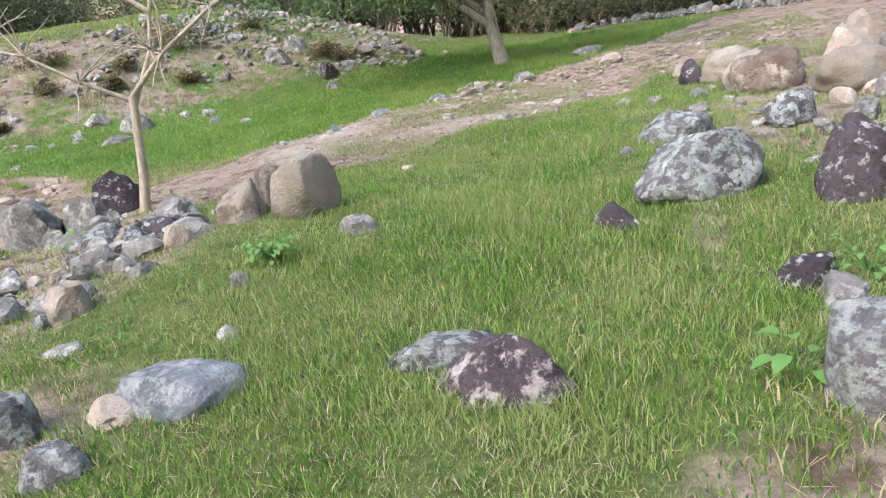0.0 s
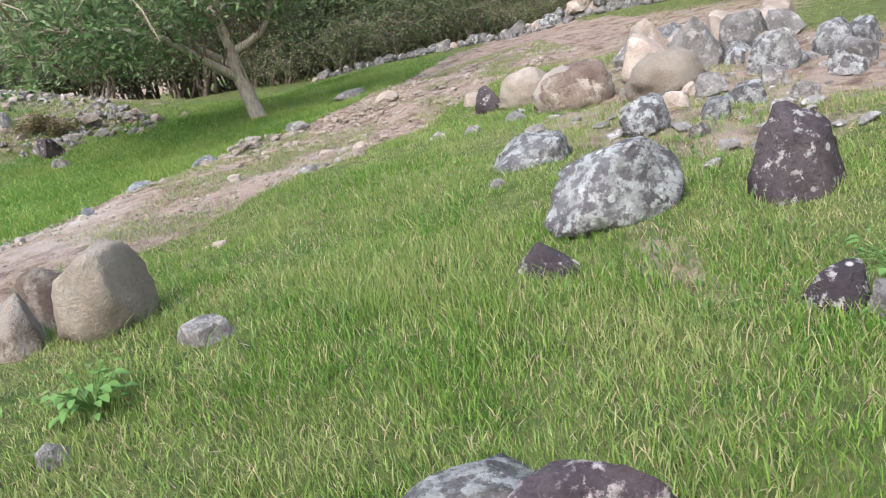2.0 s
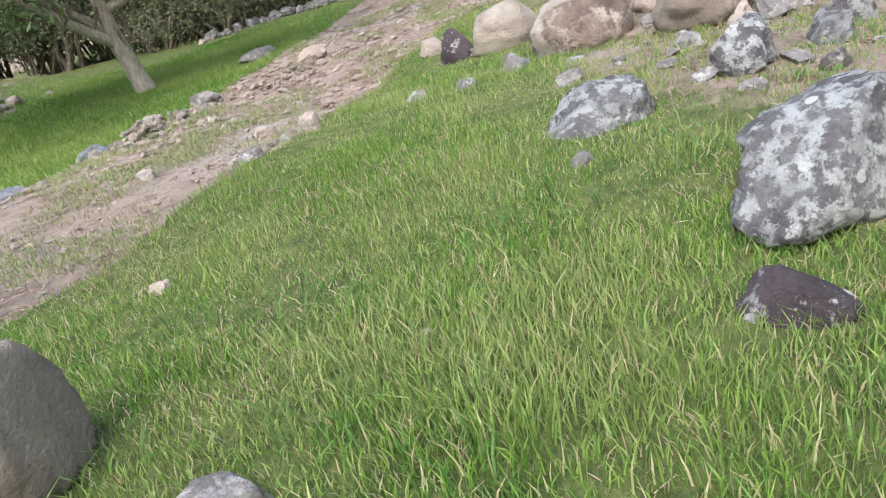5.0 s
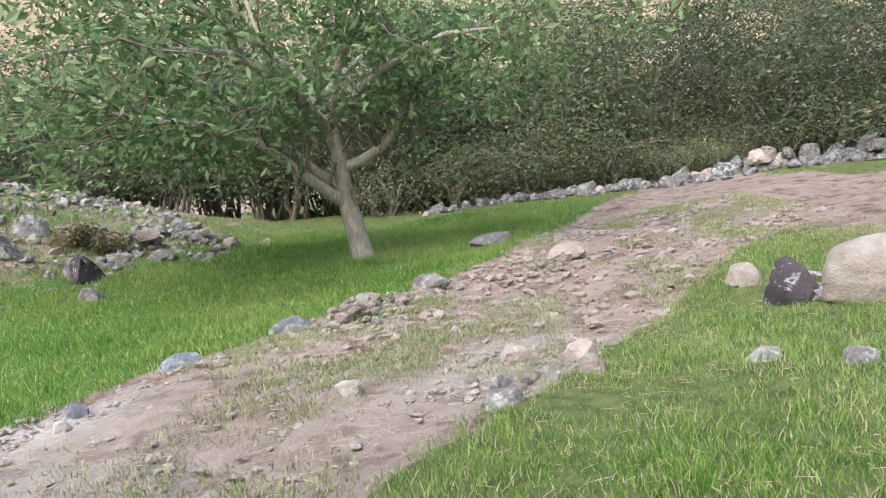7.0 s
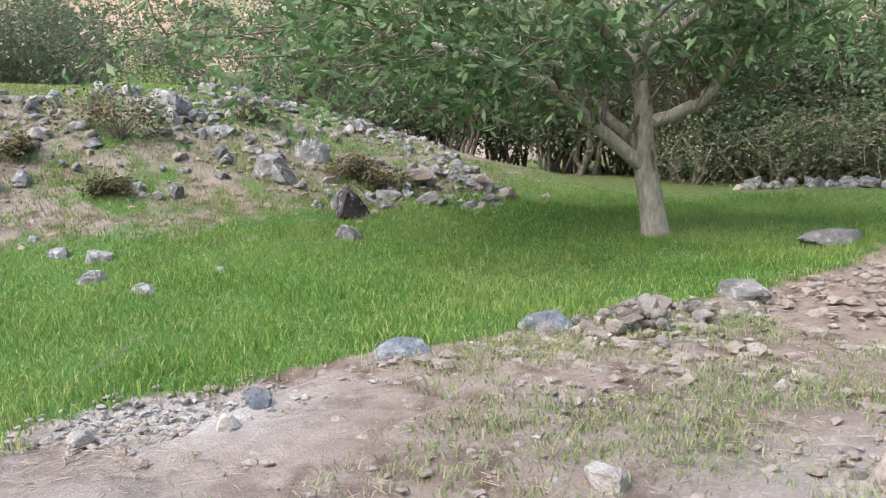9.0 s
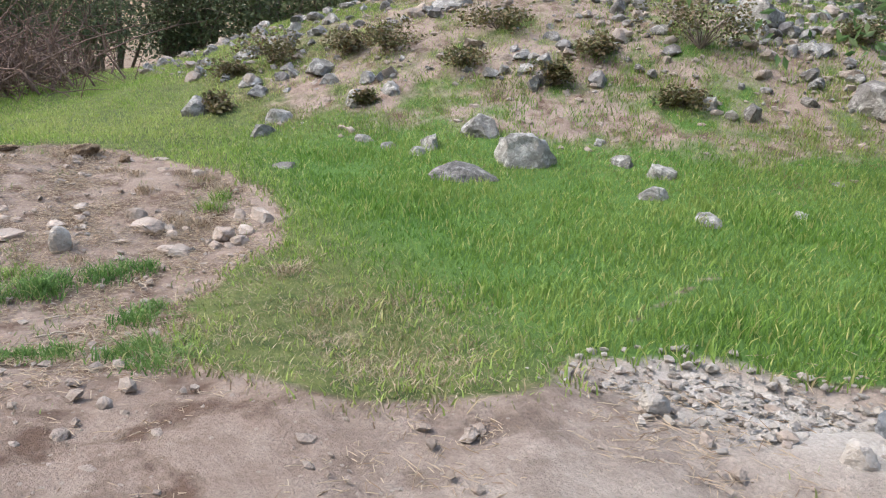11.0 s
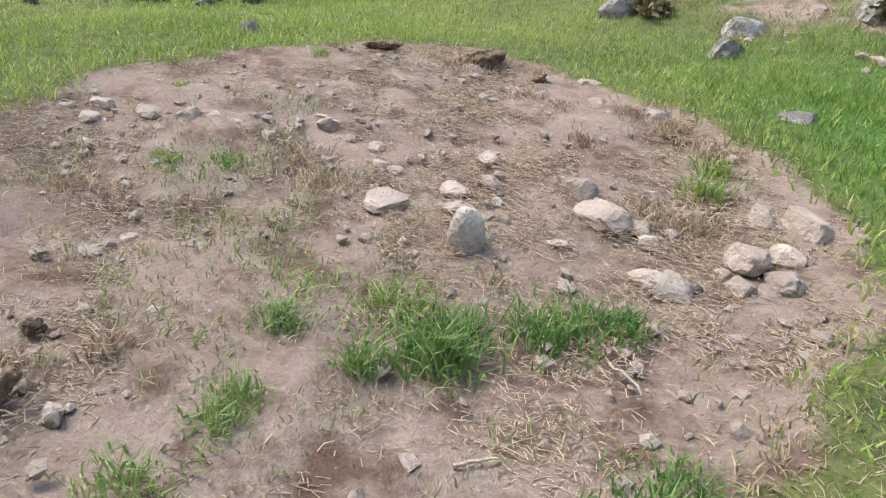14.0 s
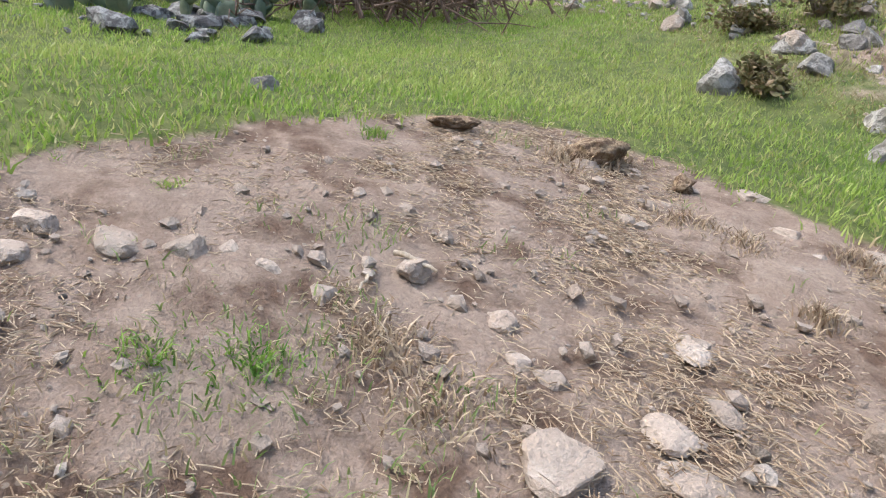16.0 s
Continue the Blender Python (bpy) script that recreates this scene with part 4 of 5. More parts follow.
def leaf_arrays(rng, centres, count, spread, size, slim, droop):
    """Pointed leaves of four triangles' outline round twig ends."""
    c = np.repeat(np.asarray(centres), count, 0)
    n = len(c)
    c = c + rng.normal(0, spread, (n, 3)) * np.array([1, 1, 0.75])
    ln = size * rng.uniform(0.6, 1.35, n)
    a, dip = rng.uniform(0, 2 * np.pi, n), rng.normal(-droop, 0.45, n)
    d = np.stack([np.cos(a) * np.cos(dip), np.sin(a) * np.cos(dip), np.sin(dip)], -1)
    side = np.cross(d, rng.normal(size=(n, 3)))
    side /= np.linalg.norm(side, axis=1)[:, None] + 1e-9
    nor = np.cross(d, side)
    L, S = d * ln[:, None], side * (ln * slim)[:, None]
    v = np.stack([c, c + L * 0.45 + S, c + L + nor * (ln * 0.12)[:, None] * -1, c + L * 0.45 - S], 1).reshape(-1, 3)
    k = np.arange(n)[:, None] * 4
    return v, np.concatenate([k + [0, 1, 2], k + [0, 2, 3]], 1).reshape(-1, 3)


def orchard_tree():
    """The broad tree on the field: leaning trunk, low forked limbs, wide drooping crown."""
    rng = np.random.default_rng(9)
    base = Vector((-2.02, 18.95, zat(-2.02, 18.95) - 0.1))
    R, B, U = Vector((0.956, 0.29, 0)), Vector((-0.29, 0.956, 0)), Vector((0, 0, 1))
    P = lambda r, u, b=0.0: tuple(R * r + U * u + B * b)
    root = tagged(new("broad_tree"), "broad tree with pale leaning trunk and drooping green crown", "tree")
    root.location = base
    trunk = [([P(0.06, 0.0), P(0.03, 0.15), P(-0.02, 0.5), P(-0.1, 1.0), P(-0.12, 1.3), P(-0.12, 1.7), P(-0.2, 2.3), P(-0.4, 3.0, 0.2)], [0.23, 0.185, 0.165, 0.155, 0.135, 0.12, 0.10, 0.07], 14)]
    main = [([P(-0.1, 1.0), P(-0.4, 1.25, -0.1), P(-0.8, 1.6, -0.2), P(-1.35, 2.1, -0.3), P(-2.2, 2.5, -0.5), P(-3.4, 2.75, -0.8), P(-4.6, 2.6, -1.0)], [0.105, 0.095, 0.085, 0.075, 0.06, 0.045, 0.02]),
            ([P(-0.13, 1.25), P(-0.35, 1.5, 0.2), P(-0.7, 1.85, 0.35), P(-1.1, 2.4, 0.6), P(-1.7, 3.1, 1.0), P(-2.4, 3.7, 1.5)], [0.085, 0.08, 0.075, 0.065, 0.05, 0.02]),
            ([P(-0.12, 1.6), P(0.2, 1.68, -0.1), P(0.55, 1.85, -0.2), P(0.8, 2.15, -0.3), P(1.1, 2.8, -0.4), P(1.9, 3.5, -0.5), P(3.0, 3.9, -0.5)], [0.09, 0.085, 0.08, 0.07, 0.06, 0.045, 0.02]),
            ([P(-0.2, 2.3), P(-0.1, 3.0, -0.4), P(0.2, 3.8, -0.9), P(0.4, 4.5, -1.2)], [0.085, 0.07, 0.05, 0.02]),
            ([P(-0.4, 3.0, 0.2), P(-1.0, 3.7, 0.4), P(-1.9, 4.3, 0.3), P(-3.0, 4.7, 0.0)], [0.07, 0.06, 0.045, 0.02]),
            ([P(-0.2, 2.2), P(-0.9, 2.9, -0.7), P(-1.8, 3.3, -1.7), P(-2.8, 3.3, -2.6)], [0.08, 0.065, 0.05, 0.02]),
            ([P(-0.3, 2.7, 0.1), P(0.5, 3.3, 0.8), P(1.4, 3.8, 1.6), P(2.4, 4.0, 2.4)], [0.075, 0.06, 0.045, 0.02]),
            ([P(-0.2, 2.4), P(0.5, 3.0, -0.9), P(1.2, 3.3, -1.9), P(1.8, 3.2, -2.7)], [0.07, 0.055, 0.04, 0.02])]
    part("trunk", tubes_mesh("trunk", trunk, BARK), root, "pale grey trunk with a dark cleft")
    hole = [([P(-0.01, 0.98, -0.165), P(-0.045, 1.12, -0.165), P(-0.06, 1.26, -0.15)], [0.01, 0.028, 0.008], 6)]
    part("cleft", tubes_mesh("cleft", hole, TWIG), root, "dark cleft in the bark")
    tips = []
    for pts, radii in main:
        twigs = []
        for j in range(len(pts) - 1):
            for _ in range(5 if j else 0):
                s = rng.random()
                a = np.array(pts[j]) * (1 - s) + np.array(pts[j + 1]) * s
                out = a * np.array([1, 1, 0]) * 0.45 + rng.normal(0, 0.75, 3)
                out[2] = rng.normal(0.1, 0.5)
                b = a + out
                low = 2.3 if abs(float(b @ np.array(R))) < 1.8 else 1.75
                b[2] = max(b[2], low + rng.random() * 0.3)
                way = bend(rng, a, b, 5, 0.07)
                twigs.append((way, np.linspace(radii[j] * 0.34, 0.008, 5), 5))
                for _ in range(4):
                    s2 = rng.uniform(0.3, 1.0)
                    q = way[min(4, int(s2 * 4.99))]
                    e = q + rng.normal(0, 0.42, 3) + np.array([0, 0, -0.05])
                    twigs.append((bend(rng, q, e, 4, 0.03), np.linspace(0.012, 0.004, 4), 4))
                    if e[2] > low and q[2] > low:
                        tips += [e, (e + q) / 2, q]
        limb = part("limb", tubes_mesh("limb", [(pts, radii, 10)], BARK), root)
        part("spray", tubes_mesh("spray", twigs, TWIG), limb)
    droop = []
    for _ in range(150):
        a = rng.uniform(-6.0, 4.0)
        b = rng.uniform(-3.6, 3.6)
        top = 1.55 + 0.35 * max(0, a) * 0.5 + rng.random() * 1.3
        if (a / 6) ** 2 + (b / 3.8) ** 2 > 1 or (a > -1.8 and a < 2.2 and top < 2.3):
            continue
        droop.append(np.array(P(a, top + 0.25, b)))
    high = [np.array(P(rng.normal(-0.8, 2.4), rng.uniform(3.0, 5.6), rng.normal(0, 1.7))) for _ in range(330)]
    v, f = leaf_arrays(rng, [*tips, *droop, *droop, *high], 10, 0.2, 0.16, 0.2, 0.45)
    part("crown", mesh_tris("crown", v, f, LEAVES), root, "drooping green pointed leaves")


orchard_tree()


def bare_shrub():
    rng = np.random.default_rng(3)
    x, y = -4.75, 7.55
    root = tagged(new("bare_shrub"), "leafless pale shrub beside a dark boulder", "shrub")
    root.location = (x, y, zat(x, y) - 0.05)
    R, U = Vector((0.98, 0.19, 0)), Vector((0, 0, 1))
    P = lambda r, u, b=0.0: np.array(R * r + U * u + Vector((-0.19, 0.98, 0)) * b)
    stem = [P(-0.1, 0), P(0.0, 0.4), P(0.08, 0.9), P(0.14, 1.35)]
    part("stem", tubes_mesh("stem", [(stem, [0.065, 0.055, 0.05, 0.045], 9)], DEADWOOD), root)
    boughs = [[P(0.14, 1.35), P(0.6, 1.75), P(1.2, 2.15, 0.2), P(1.9, 2.6, 0.3), P(2.6, 3.0, 0.4)], [P(0.12, 1.2), P(0.4, 1.8, 0.2), P(0.55, 2.5, 0.3), P(0.7, 3.2, 0.4)],
              [P(0.12, 1.3), P(-0.3, 1.6, -0.2), P(-0.75, 1.95, -0.3), P(-1.2, 2.1, -0.2)], [P(0.5, 2.2, 0.2), P(-0.2, 2.8, 0.1), P(-1.2, 3.2, 0.1)], [P(1.2, 2.15, 0.2), P(2.0, 2.4, 0.0), P(2.9, 2.4, -0.1)]]
    for pts in boughs:
        bough = part("branch", tubes_mesh("branch", [(pts, np.linspace(0.03, 0.009, len(pts)), 7)], DEADWOOD), root)
        twigs = []
        for _ in range(30):
            j = rng.integers(1, len(pts))
            e = pts[j] + rng.normal(0, 0.33, 3) + np.array([0, 0, 0.12])
            twigs.append((bend(rng, pts[j], e, 4, 0.03), np.linspace(0.011, 0.004, 4), 4))
        part("spray", tubes_mesh("spray", twigs, DEADWOOD), bough)


bare_shrub()


def wood_tree(seed, tall, wide, stems, leaves, mat, leaf=0.105):
    """A many-stemmed tree of the woods with a loose crown."""
    rng = np.random.default_rng(seed)
    root = tagged(new("wood_tree"), "slender many-stemmed tree in the dark woods", "tree", "trees of the woods")
    limbs, tips = [], []
    for _ in range(stems):
        a = rng.normal(0, 0.25, 3) * np.array([1, 1, 0])
        b = a * 2 + np.array([*(rng.normal(0, wide * 0.35, 2)), tall * rng.uniform(0.6, 0.95)])
        way = bend(rng, a, b, 7, 0.12)
        limbs.append((way, np.linspace(rng.uniform(0.03, 0.075), 0.012, 7), 5))
        for _ in range(5 if leaves > 1000 else 3):
            q = way[rng.integers(2, 7)]
            e = q + rng.normal(0, wide * 0.3, 3) * np.array([1, 1, 0.6])
            limbs.append((bend(rng, q, e, 3, 0.06), np.linspace(0.018, 0.006, 3), 3))
            tips += [q, e, (q + e) / 2]
    part("trunk", tubes_mesh("trunk", limbs, TWIG), root)
    tips = np.array(tips)
    tips = np.concatenate([tips, tips + rng.normal(0, wide * 0.2, tips.shape)])
    tips = tips[tips[:, 2] > tall * 0.2]
    v, f = leaf_arrays(rng, tips, max(1, leaves // len(tips)), wide * 0.14, leaf, 0.28, 0.3)
    part("crown", mesh_tris("crown", v, f, mat), root)
    return root


KINDS = [wood_tree(51, 5.0, 2.6, 6, 5200, WOODS), wood_tree(52, 6.5, 3.2, 5, 5600, WOODS), wood_tree(53, 3.2, 2.4, 8, 4400, WOODS), wood_tree(54, 4.0, 2.8, 6, 4600, UNDER), wood_tree(55, 3.0, 2.6, 4, 450, WOODS, 0.45), wood_tree(56, 1.5, 2.0, 9, 2600, UNDER, 0.085)]
spots = []
rng = np.random.default_rng(77)
for i in range(58):
    s = i / 57
    spots.append((-9.0 + 27.0 * s + rng.uniform(-0.5, 0.5), 28.4 - 6.0 * s * s + rng.uniform(-0.5, 4.5)))
for i in range(26):
    s = i / 25
    spots.append((-9.5 - 22 * s + rng.uniform(-0.6, 0.6), 29.0 + 2.0 * math.sin(s * 3) - 9 * s * s + rng.uniform(0, 4)))
for i in range(22):
    s = i / 21
    spots.append((-29.0 + rng.uniform(-3, 2), 3.0 + 15.0 * s + rng.uniform(-1, 1)))
for i in range(8):
    spots.append((10.5 + rng.uniform(0, 4), 7 + i * 2.0))
for i, (x, y) in enumerate(spots):
    k = KINDS[i % 4] if i > 3 else KINDS[i]
    s = rng.uniform(0.8, 1.25)
    m = pose(x, y, zat(x, y) - 0.05, 0, 0, rng.uniform(0, 360))
    if i < 4:
        k.matrix_world = m
    elif i == 4:
        KINDS[4].matrix_world = pose(-40, 50, zat(-40, 50))
        copy_thing(k, m)
    else:
        copy_thing(k, m).scale = (s, s, s * rng.uniform(0.9, 1.1))
under = np.random.default_rng(78)
for i in range(14):
    yaw, far = radians(42 + 2.3 * i), under.uniform(27, 32)
    x, y = -2.4 - far * math.sin(yaw), 8.8 + far * math.cos(yaw)
    g = under.uniform(1.2, 1.6)
    copy_thing(KINDS[i % 4], pose(x, y, zat(x, y) - 0.05, 0, 0, under.uniform(0, 360))).scale = (g, g, g)
for i in range(17):
    s = i / 16
    x, y = -1.5 + 15.0 * s + under.uniform(-0.3, 0.3), 26.9 - 4.6 * s * s + under.uniform(-0.2, 0.7)
    m = pose(x, y, zat(x, y) - 0.05, 0, 0, under.uniform(0, 360))
    if i == 0:
        KINDS[5].matrix_world = m
    else:
        g = under.uniform(0.6, 1.35)
        copy_thing(KINDS[5], m).scale = (g, g, g * under.uniform(0.8, 1.2))
for i in range(150):
    a, r = rng.uniform(-0.15 * math.pi, 1.25 * math.pi), 38 + 95 * rng.random() ** 1.2
    x, y = -3 + r * math.cos(a), 12 + r * math.sin(a)
    s = rng.uniform(0.5, 1.0)
    copy_thing(KINDS[4], pose(x, y, zat(x, y) - 0.1, 0, 0, rng.uniform(0, 360))).scale = (s, s, s * 0.8)


def shrub(seed, wide, tall, label, x, y, mat=OLIVE):
    """A low twiggy bush."""
    rng = np.random.default_rng(seed)
    root = tagged(new("shrub"), label, "shrub", "shrubs on the mound")
    root.location = (x, y, zat(x, y) - 0.03)
    limbs, tips = [], []
    for _ in range(16):
        e = np.array([*rng.normal(0, wide * 0.3, 2), tall * rng.uniform(0.4, 1.0)])
        limbs.append((bend(rng, (0, 0, 0), e, 4, 0.04), np.linspace(0.014, 0.004, 4), 4))
        tips += [e, e * 0.75, e * np.array([1.25, 1.25, 0.6])]
    part("stem", tubes_mesh("stem", limbs, TWIG), root)
    v, f = leaf_arrays(rng, tips, 24, wide * 0.12, 0.06, 0.3, 0.0)
    part("foliage", mesh_tris("foliage", v, f, mat), root)


dark = "dark olive scrubby bush on the dry mound"
BUSHES = ((-13.92, 12.67, 0.31, 0.25), (-15.51, 14.22, 0.63, 0.44), (-14.53, 15.12, 0.45, 0.32), (-13.85, 15.48, 0.59, 0.41), (-10.87, 16.42, 0.25, 0.33), (-12.29, 15.9, 0.45, 0.22), (-12.85, 16.9, 0.58, 0.29), (-10.23, 18.61, 0.92, 0.65), (-11.11, 17.32, 0.4, 0.32), (-9.44, 17.29, 0.41, 0.2), (-15.52, 13.47, 0.41, 0.25), (-12.35, 14.29, 0.21, 0.17), (-9.13, 20.82, 0.51, 0.3), (-7.01, 20.34, 0.55, 0.33), (-6.53, 20.21, 0.54, 0.32))
for i, (x, y, w, h) in enumerate(BUSHES):
    shrub(200 + i, w * 1.15, h * 1.1, dark, x, y)
shrub(230, 1.0, 0.9, "yellow-green bush behind the mound", -14.0, 24.5, LAWN)


def weed(seed, x, y, wide, leaves, size, label):
    """A broad-leaved plant: each leaf a bent oval on a thin stalk."""
    rng = np.random.default_rng(seed)
    root = tagged(new("weed"), label, "plant")
    root.location = (x, y, zat(x, y))
    for i in range(leaves):
        a, h = 2.4 * i + rng.uniform(-0.3, 0.3), 0.05 + 0.16 * rng.random()
        r = wide * rng.uniform(0.25, 0.5)
        d, s, z = np.array([math.cos(a), math.sin(a), 0]), np.array([-math.sin(a), math.cos(a), 0]), np.array([0, 0, 1.0])
        root_pt, tip = d * 0.02, d * r + z * h
        ln = size * rng.uniform(0.7, 1.2)
        rows_ = [tip + d * ln * t + z * ln * (0.25 * t - 0.55 * t * t) for t in (0, 0.2, 0.5, 0.8, 1.0)]
        halves = [0.03, 0.27, 0.33, 0.2, 0.0]
        v = [p for q, w in zip(rows_, halves) for p in (q + s * w * ln + z * w * ln * 0.25, q, q - s * w * ln + z * w * ln * 0.25)]
        f = [(3 * k + j, 3 * k + j + 1, 3 * k + 4 + j, 3 * k + 3 + j) for k in range(4) for j in (0, 1)]
        leaf = part("leaf", mesh_tris("leaf", v, f, WEED, smooth=True), root)
        part("stalk", tubes_mesh("stalk", [([root_pt, (root_pt + tip) / 2 + z * 0.03, tip], [0.004, 0.003, 0.002], 5)], WEED), leaf)


weed(61, -2.2, 5.2, 0.4, 64, 0.07, "broad-leaved green weed by the beige boulder")
weed(62, 1.30, 3.25, 0.26, 8, 0.12, "large-leaved green weed by a grey stone")
weed(63, 1.95, 4.45, 0.45, 24, 0.06, "leafy weed among small stones")
weed(64, -4.9, 6.4, 0.4, 12, 0.1, "leafy weed in the rock heap")


def tuft(seed, x, y, wide, tall, count, mat, label, group):
    rng = np.random.default_rng(seed)
    bx, by = x + rng.normal(0, wide * 0.36, count), y + rng.normal(0, wide * 0.36, count)
    v, f = blades(rng, bx, by, tall * 0.95 * (0.55 + 0.45 * np.exp(-((bx - x) ** 2 + (by - y) ** 2) / (wide * 0.4) ** 2)), 0.008, 1.1)
    o = np.array([x, y, zat(x, y)])
    v[:, 2] -= 0.02
    me = mesh_tris("grass_tuft", v - o, f, mat)
    thing("grass_tuft", me, label, "grass tuft", group, "stuff", pose(*o))


green, straw = "green grass tuft in dug earth", "dry straw tuft in dug earth"
GREEN_TUFTS = ((-8.73, 9.05, 0.17, 0.12, 150), (-8.45, 9.32, 0.13, 0.17, 110), (-8.5, 9.58, 0.24, 0.17, 300), (-8.62, 9.68, 0.3, 0.13, 220), (-8.62, 10.02, 0.26, 0.13, 280), (-8.68, 10.22, 0.26, 0.1, 180), (-8.62, 10.34, 0.16, 0.12, 120), (-8.15, 8.88, 0.16, 0.13, 170), (-8.3, 8.92, 0.14, 0.1, 110), (-7.87, 8.68, 0.2, 0.1, 160), (-7.7, 8.85, 0.14, 0.08, 80), (-7.33, 9.18, 0.18, 0.1, 150), (-7.2, 9.5, 0.22, 0.11, 190), (-7.3, 9.35, 0.14, 0.1, 100), (-7.62, 10.02, 0.26, 0.13, 260), (-7.75, 10.15, 0.2, 0.12, 180), (-7.4, 10.25, 0.26, 0.1, 180), (-6.86, 9.86, 0.34, 0.15, 380), (-6.6, 10.0, 0.3, 0.12, 240), (-6.4, 9.8, 0.2, 0.1, 130))
PALE_TUFTS = ((-8.85, 9.45, 0.36, 0.1, 330), (-8.95, 9.15, 0.36, 0.09, 300), (-9.66, 11.16, 0.18, 0.15, 140), (-9.9, 11.35, 0.16, 0.14, 110), (-10.2, 8.75, 0.22, 0.08, 150), (-10.17, 8.45, 0.2, 0.08, 110), (-11.4, 7.95, 0.12, 0.08, 70), (-12.1, 9.3, 0.16, 0.09, 90), (-11.2, 8.4, 0.12, 0.07, 60))
TRACK_TUFTS = ((-2.2, 11.2, 0.3, 0.07, 160), (-1.9, 11.8, 0.35, 0.07, 180), (-0.6, 13.2, 0.5, 0.07, 240), (-1.4, 12.4, 0.4, 0.07, 200), (-2.7, 12.0, 0.4, 0.07, 200))
for k, (spots_, mat, label) in enumerate(((GREEN_TUFTS, TUFT, green), (PALE_TUFTS, LAWN, green), (TRACK_TUFTS, SCRUB, "thin grass tuft on the track"))):
    for i, (x, y, w, h, n) in enumerate(spots_):
        tuft(300 + 30 * k + i, x, y, w, h, n, mat, label, "grass tufts")
for i, (x, y, w, h, n) in enumerate(((-8.55, 8.5, 0.12, 0.12, 110), (-8.4, 8.2, 0.22, 0.1, 200), (-8.1, 8.1, 0.3, 0.1, 240), (-10.0, 9.25, 0.3, 0.08, 240), (-10.3, 9.15, 0.25, 0.08, 200), (-11.05, 10.85, 0.25, 0.1, 220), (-11.25, 10.7, 0.25, 0.1, 200),
                                     (-10.4, 10.75, 0.16, 0.1, 120), (-9.35, 10.95, 0.22, 0.1, 200), (-9.5, 10.8, 0.16, 0.09, 120), (-9.2, 9.5, 0.16, 0.06, 120), (-9.0, 9.9, 0.14, 0.06, 90), (-7.75, 11.05, 0.3, 0.16, 260), (-7.3, 10.6, 0.4, 0.09, 260), (-12.05, 10.4, 0.3, 0.1, 320),
                                     (-12.15, 10.6, 0.25, 0.12, 260), (-10.6, 11.4, 0.22, 0.08, 180), (-10.9, 11.3, 0.24, 0.09, 200), (-10.2, 11.45, 0.22, 0.09, 180), (-7.6, 9.7, 0.3, 0.05, 200), (-9.9, 8.1, 0.3, 0.07, 220))):
    tuft(440 + i, x, y, w, h, n, STRAW, straw, "straw tufts")


def clod(x, y, w, h, label):
    me = stone_mesh("turf_clod", int(abs(x * 100)), (w, w * 0.7, h), SOD, 4, 0.35, 2, 0.2)
    thing("turf_clod", me, label, "clod", m=pose(x, y, zat(x, y) - 0.03, 0, 0, x * 50))


SOD = rock_material("dry_sod", (0.12, 0.08, 0.052), (0.23, 0.16, 0.11), (0.34, 0.255, 0.17), 0.5, 22.0, False)
clod(-12.1, 10.5, 0.42, 0.15, "reddish-brown clod of dry turf at the dug edge")
clod(-12.45, 9.8, 0.34, 0.08, "low brown clod of turf at the dug edge")
clod(-11.75, 10.9, 0.16, 0.1, "small brown clod of earth")
clod(-8.0, 7.75, 0.35, 0.14, "dark brown clod of earth by the holes")
clod(-8.3, 7.55, 0.3, 0.12, "dark brown clod of earth by the holes")


for i in range(18):
    r = np.random.default_rng(500 + i)
    clod(r.uniform(-9.0, -7.0), r.uniform(7.2, 8.3), r.uniform(0.08, 0.24), r.uniform(0.05, 0.12), "dark brown clod of dug earth")


def stick(seed, x, y, long, thick, turn, label):
    rng = np.random.default_rng(seed)
    pts = bend(rng, (-long / 2, 0, 0), (long / 2, 0, 0), 6, long * 0.03)
    me = tubes_mesh("stick", [(pts, np.linspace(thick, thick * 0.5, 6), 7)], DEADWOOD)
    thing("stick", me, label, "stick", m=pose(x, y, zat(x, y) - 0.02, 0, 0, turn))


for i, (x, y, ln, th, tn) in enumerate(((-7.62, 9.52, 0.16, 0.008, 95), (-7.55, 9.62, 0.14, 0.007, 70), (-7.95, 9.6, 0.14, 0.008, 100), (-10.75, 9.3, 0.2, 0.012, 40), (-10.6, 9.1, 0.14, 0.008, -20), (-8.3, 10.2, 0.2, 0.006, 10), (-3.6, 10.6, 0.14, 0.008, 60))):
    stick(400 + i, x, y, ln, th, tn, "short pale stick on the earth")


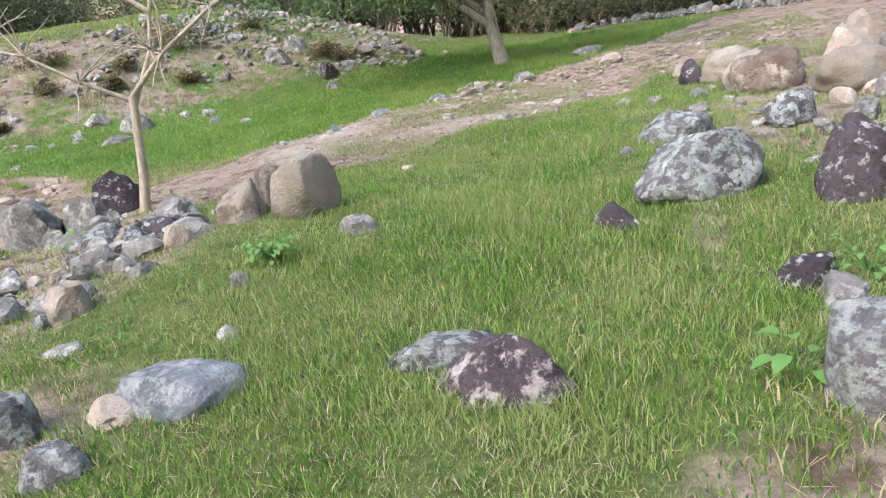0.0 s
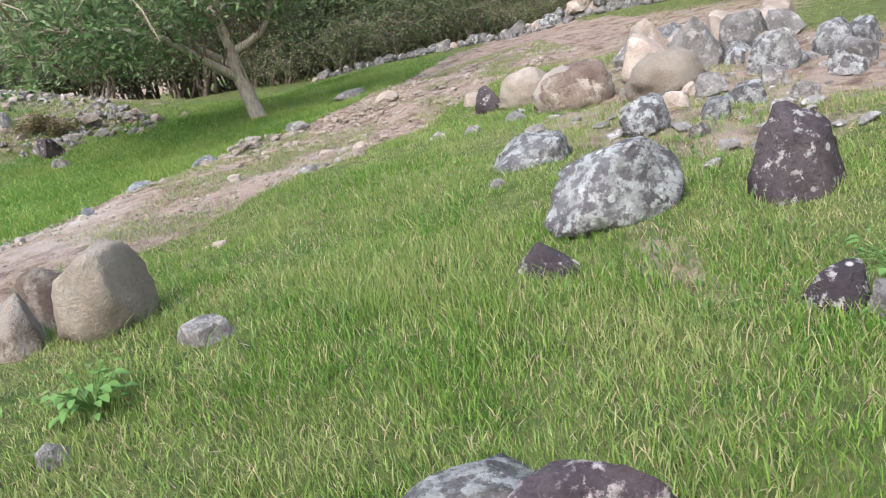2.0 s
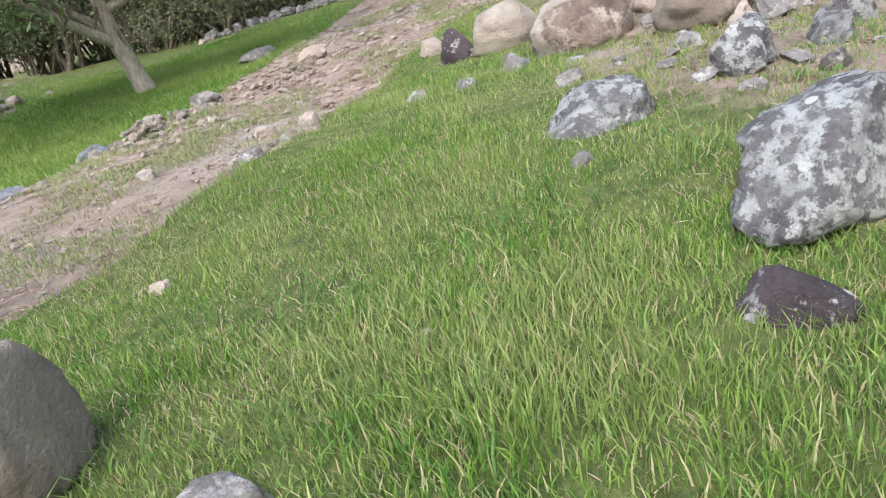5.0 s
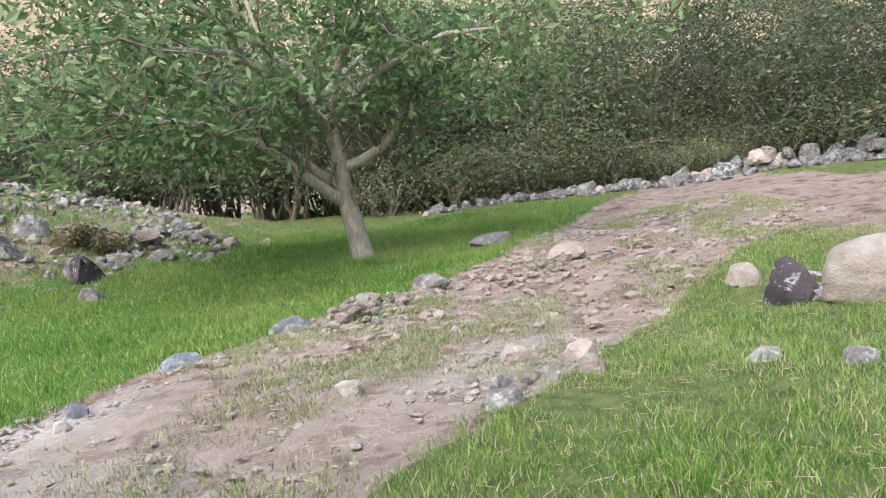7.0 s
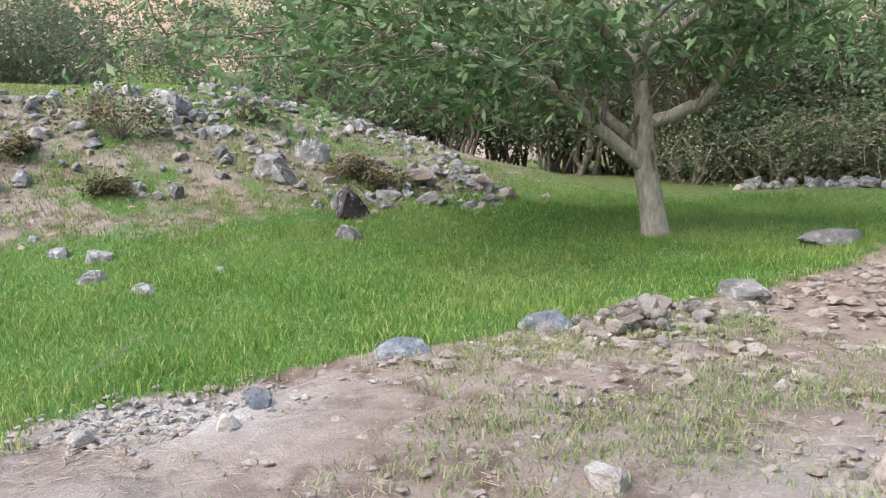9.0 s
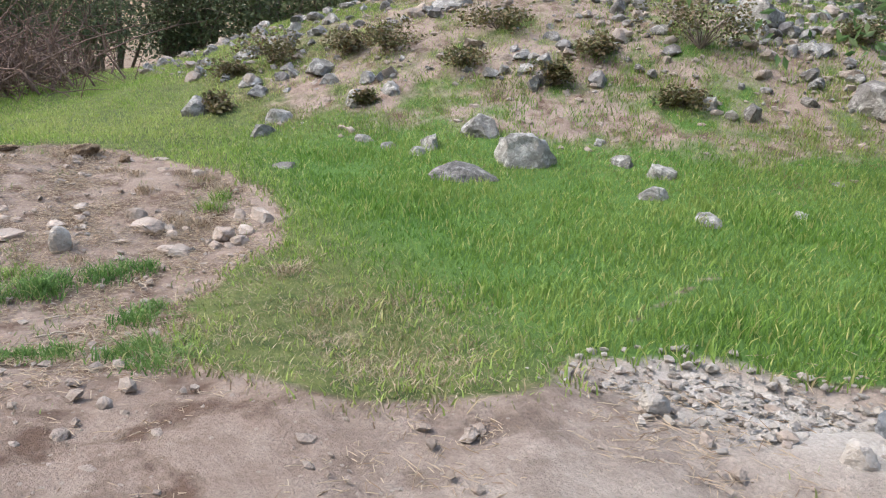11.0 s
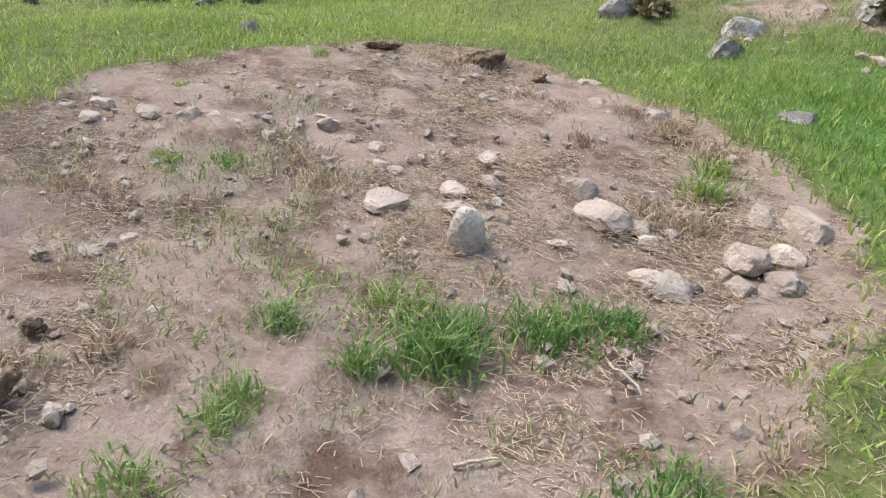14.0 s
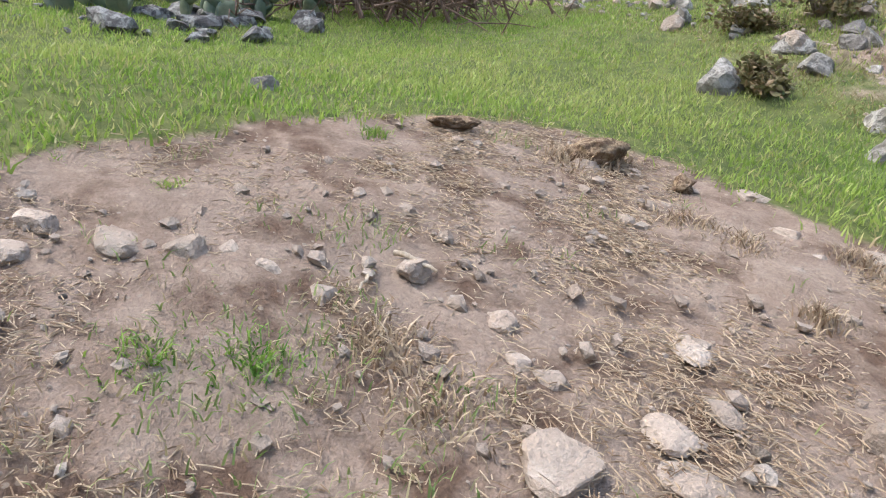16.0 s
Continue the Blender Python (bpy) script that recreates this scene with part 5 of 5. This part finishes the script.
def brush_pile(x, y):
    rng = np.random.default_rng(71)
    root = tagged(new("brush_pile"), "heap of reddish-brown cut branches at the meadow's end", "brush pile")
    root.location = (x, y, zat(x, y))
    twigs = []
    for k in range(90):
        a = np.array([rng.normal(0, 1.1), rng.normal(0, 0.7), rng.uniform(0, 0.5)])
        b = a + rng.normal(0, 0.9, 3) * np.array([1, 1, 0.5]) + np.array([0, 0, 0.45])
        b[2] = max(b[2], 0.05)
        way = bend(rng, a, b, 5, 0.1)
        part("branch", tubes_mesh("branch", [(way, np.linspace(0.022, 0.006, 5), 5)], BRUSH), root)
        for _ in range(6):
            q = way[rng.integers(1, 5)]
            twigs.append((bend(rng, q, q + rng.normal(0, 0.35, 3) + np.array([0, 0, 0.1]), 4, 0.04), np.linspace(0.01, 0.004, 4), 4))
    tagged(part("brushwood", tubes_mesh("brushwood", twigs, BRUSH), root), kind="stuff")


brush_pile(-20.3, 11.0)
brush_pile(-19.2, 9.9)


def prickly_pear(seed, x, y, pads):
    rng = np.random.default_rng(seed)
    root = tagged(new("prickly_pear"), "grey-green prickly pear cactus at the meadow's end", "cactus", "cacti")
    root.location = (x, y, zat(x, y) - 0.05)
    v0, f0 = BALLS[2]
    ends = [np.array([rng.normal(0, 0.3), rng.normal(0, 0.3), 0.0]) for _ in range(5)]
    for _ in range(pads):
        o = ends[rng.integers(len(ends))]
        tip = np.array([rng.normal(0, 0.35), rng.normal(0, 0.35), 1.0])
        tip /= np.linalg.norm(tip)
        ln = rng.uniform(0.13, 0.2)
        nrm = np.cross(tip, rng.normal(size=3))
        nrm /= np.linalg.norm(nrm)
        sd = np.cross(tip, nrm)
        v = o + tip * ln + v0[:, :1] * sd * ln * 0.62 + v0[:, 1:2] * nrm * 0.03 + v0[:, 2:] * tip * ln
        part("pad", mesh_tris("pad", v, f0, CACTUS, smooth=True), root)
        if o[2] < 1.3:
            ends.append(o + tip * ln * 1.9)


for i, (x, y) in enumerate(((-18.0, 8.6), (-17.4, 7.9), (-18.3, 7.6), (-17.6, 6.8), (-18.9, 9.2), (-16.8, 7.2))):
    prickly_pear(80 + i, x, y, 34)
n = 50
cy = rng.uniform(5.6, 9.4, n)
strewn("meadow_end_stones", 39, rng.uniform(-16.9, -14.6, n) - (cy - 7) * 0.7, cy, 0.08 + 0.4 * rng.random(n) ** 2, LICHEN, "grey stones before the cacti")
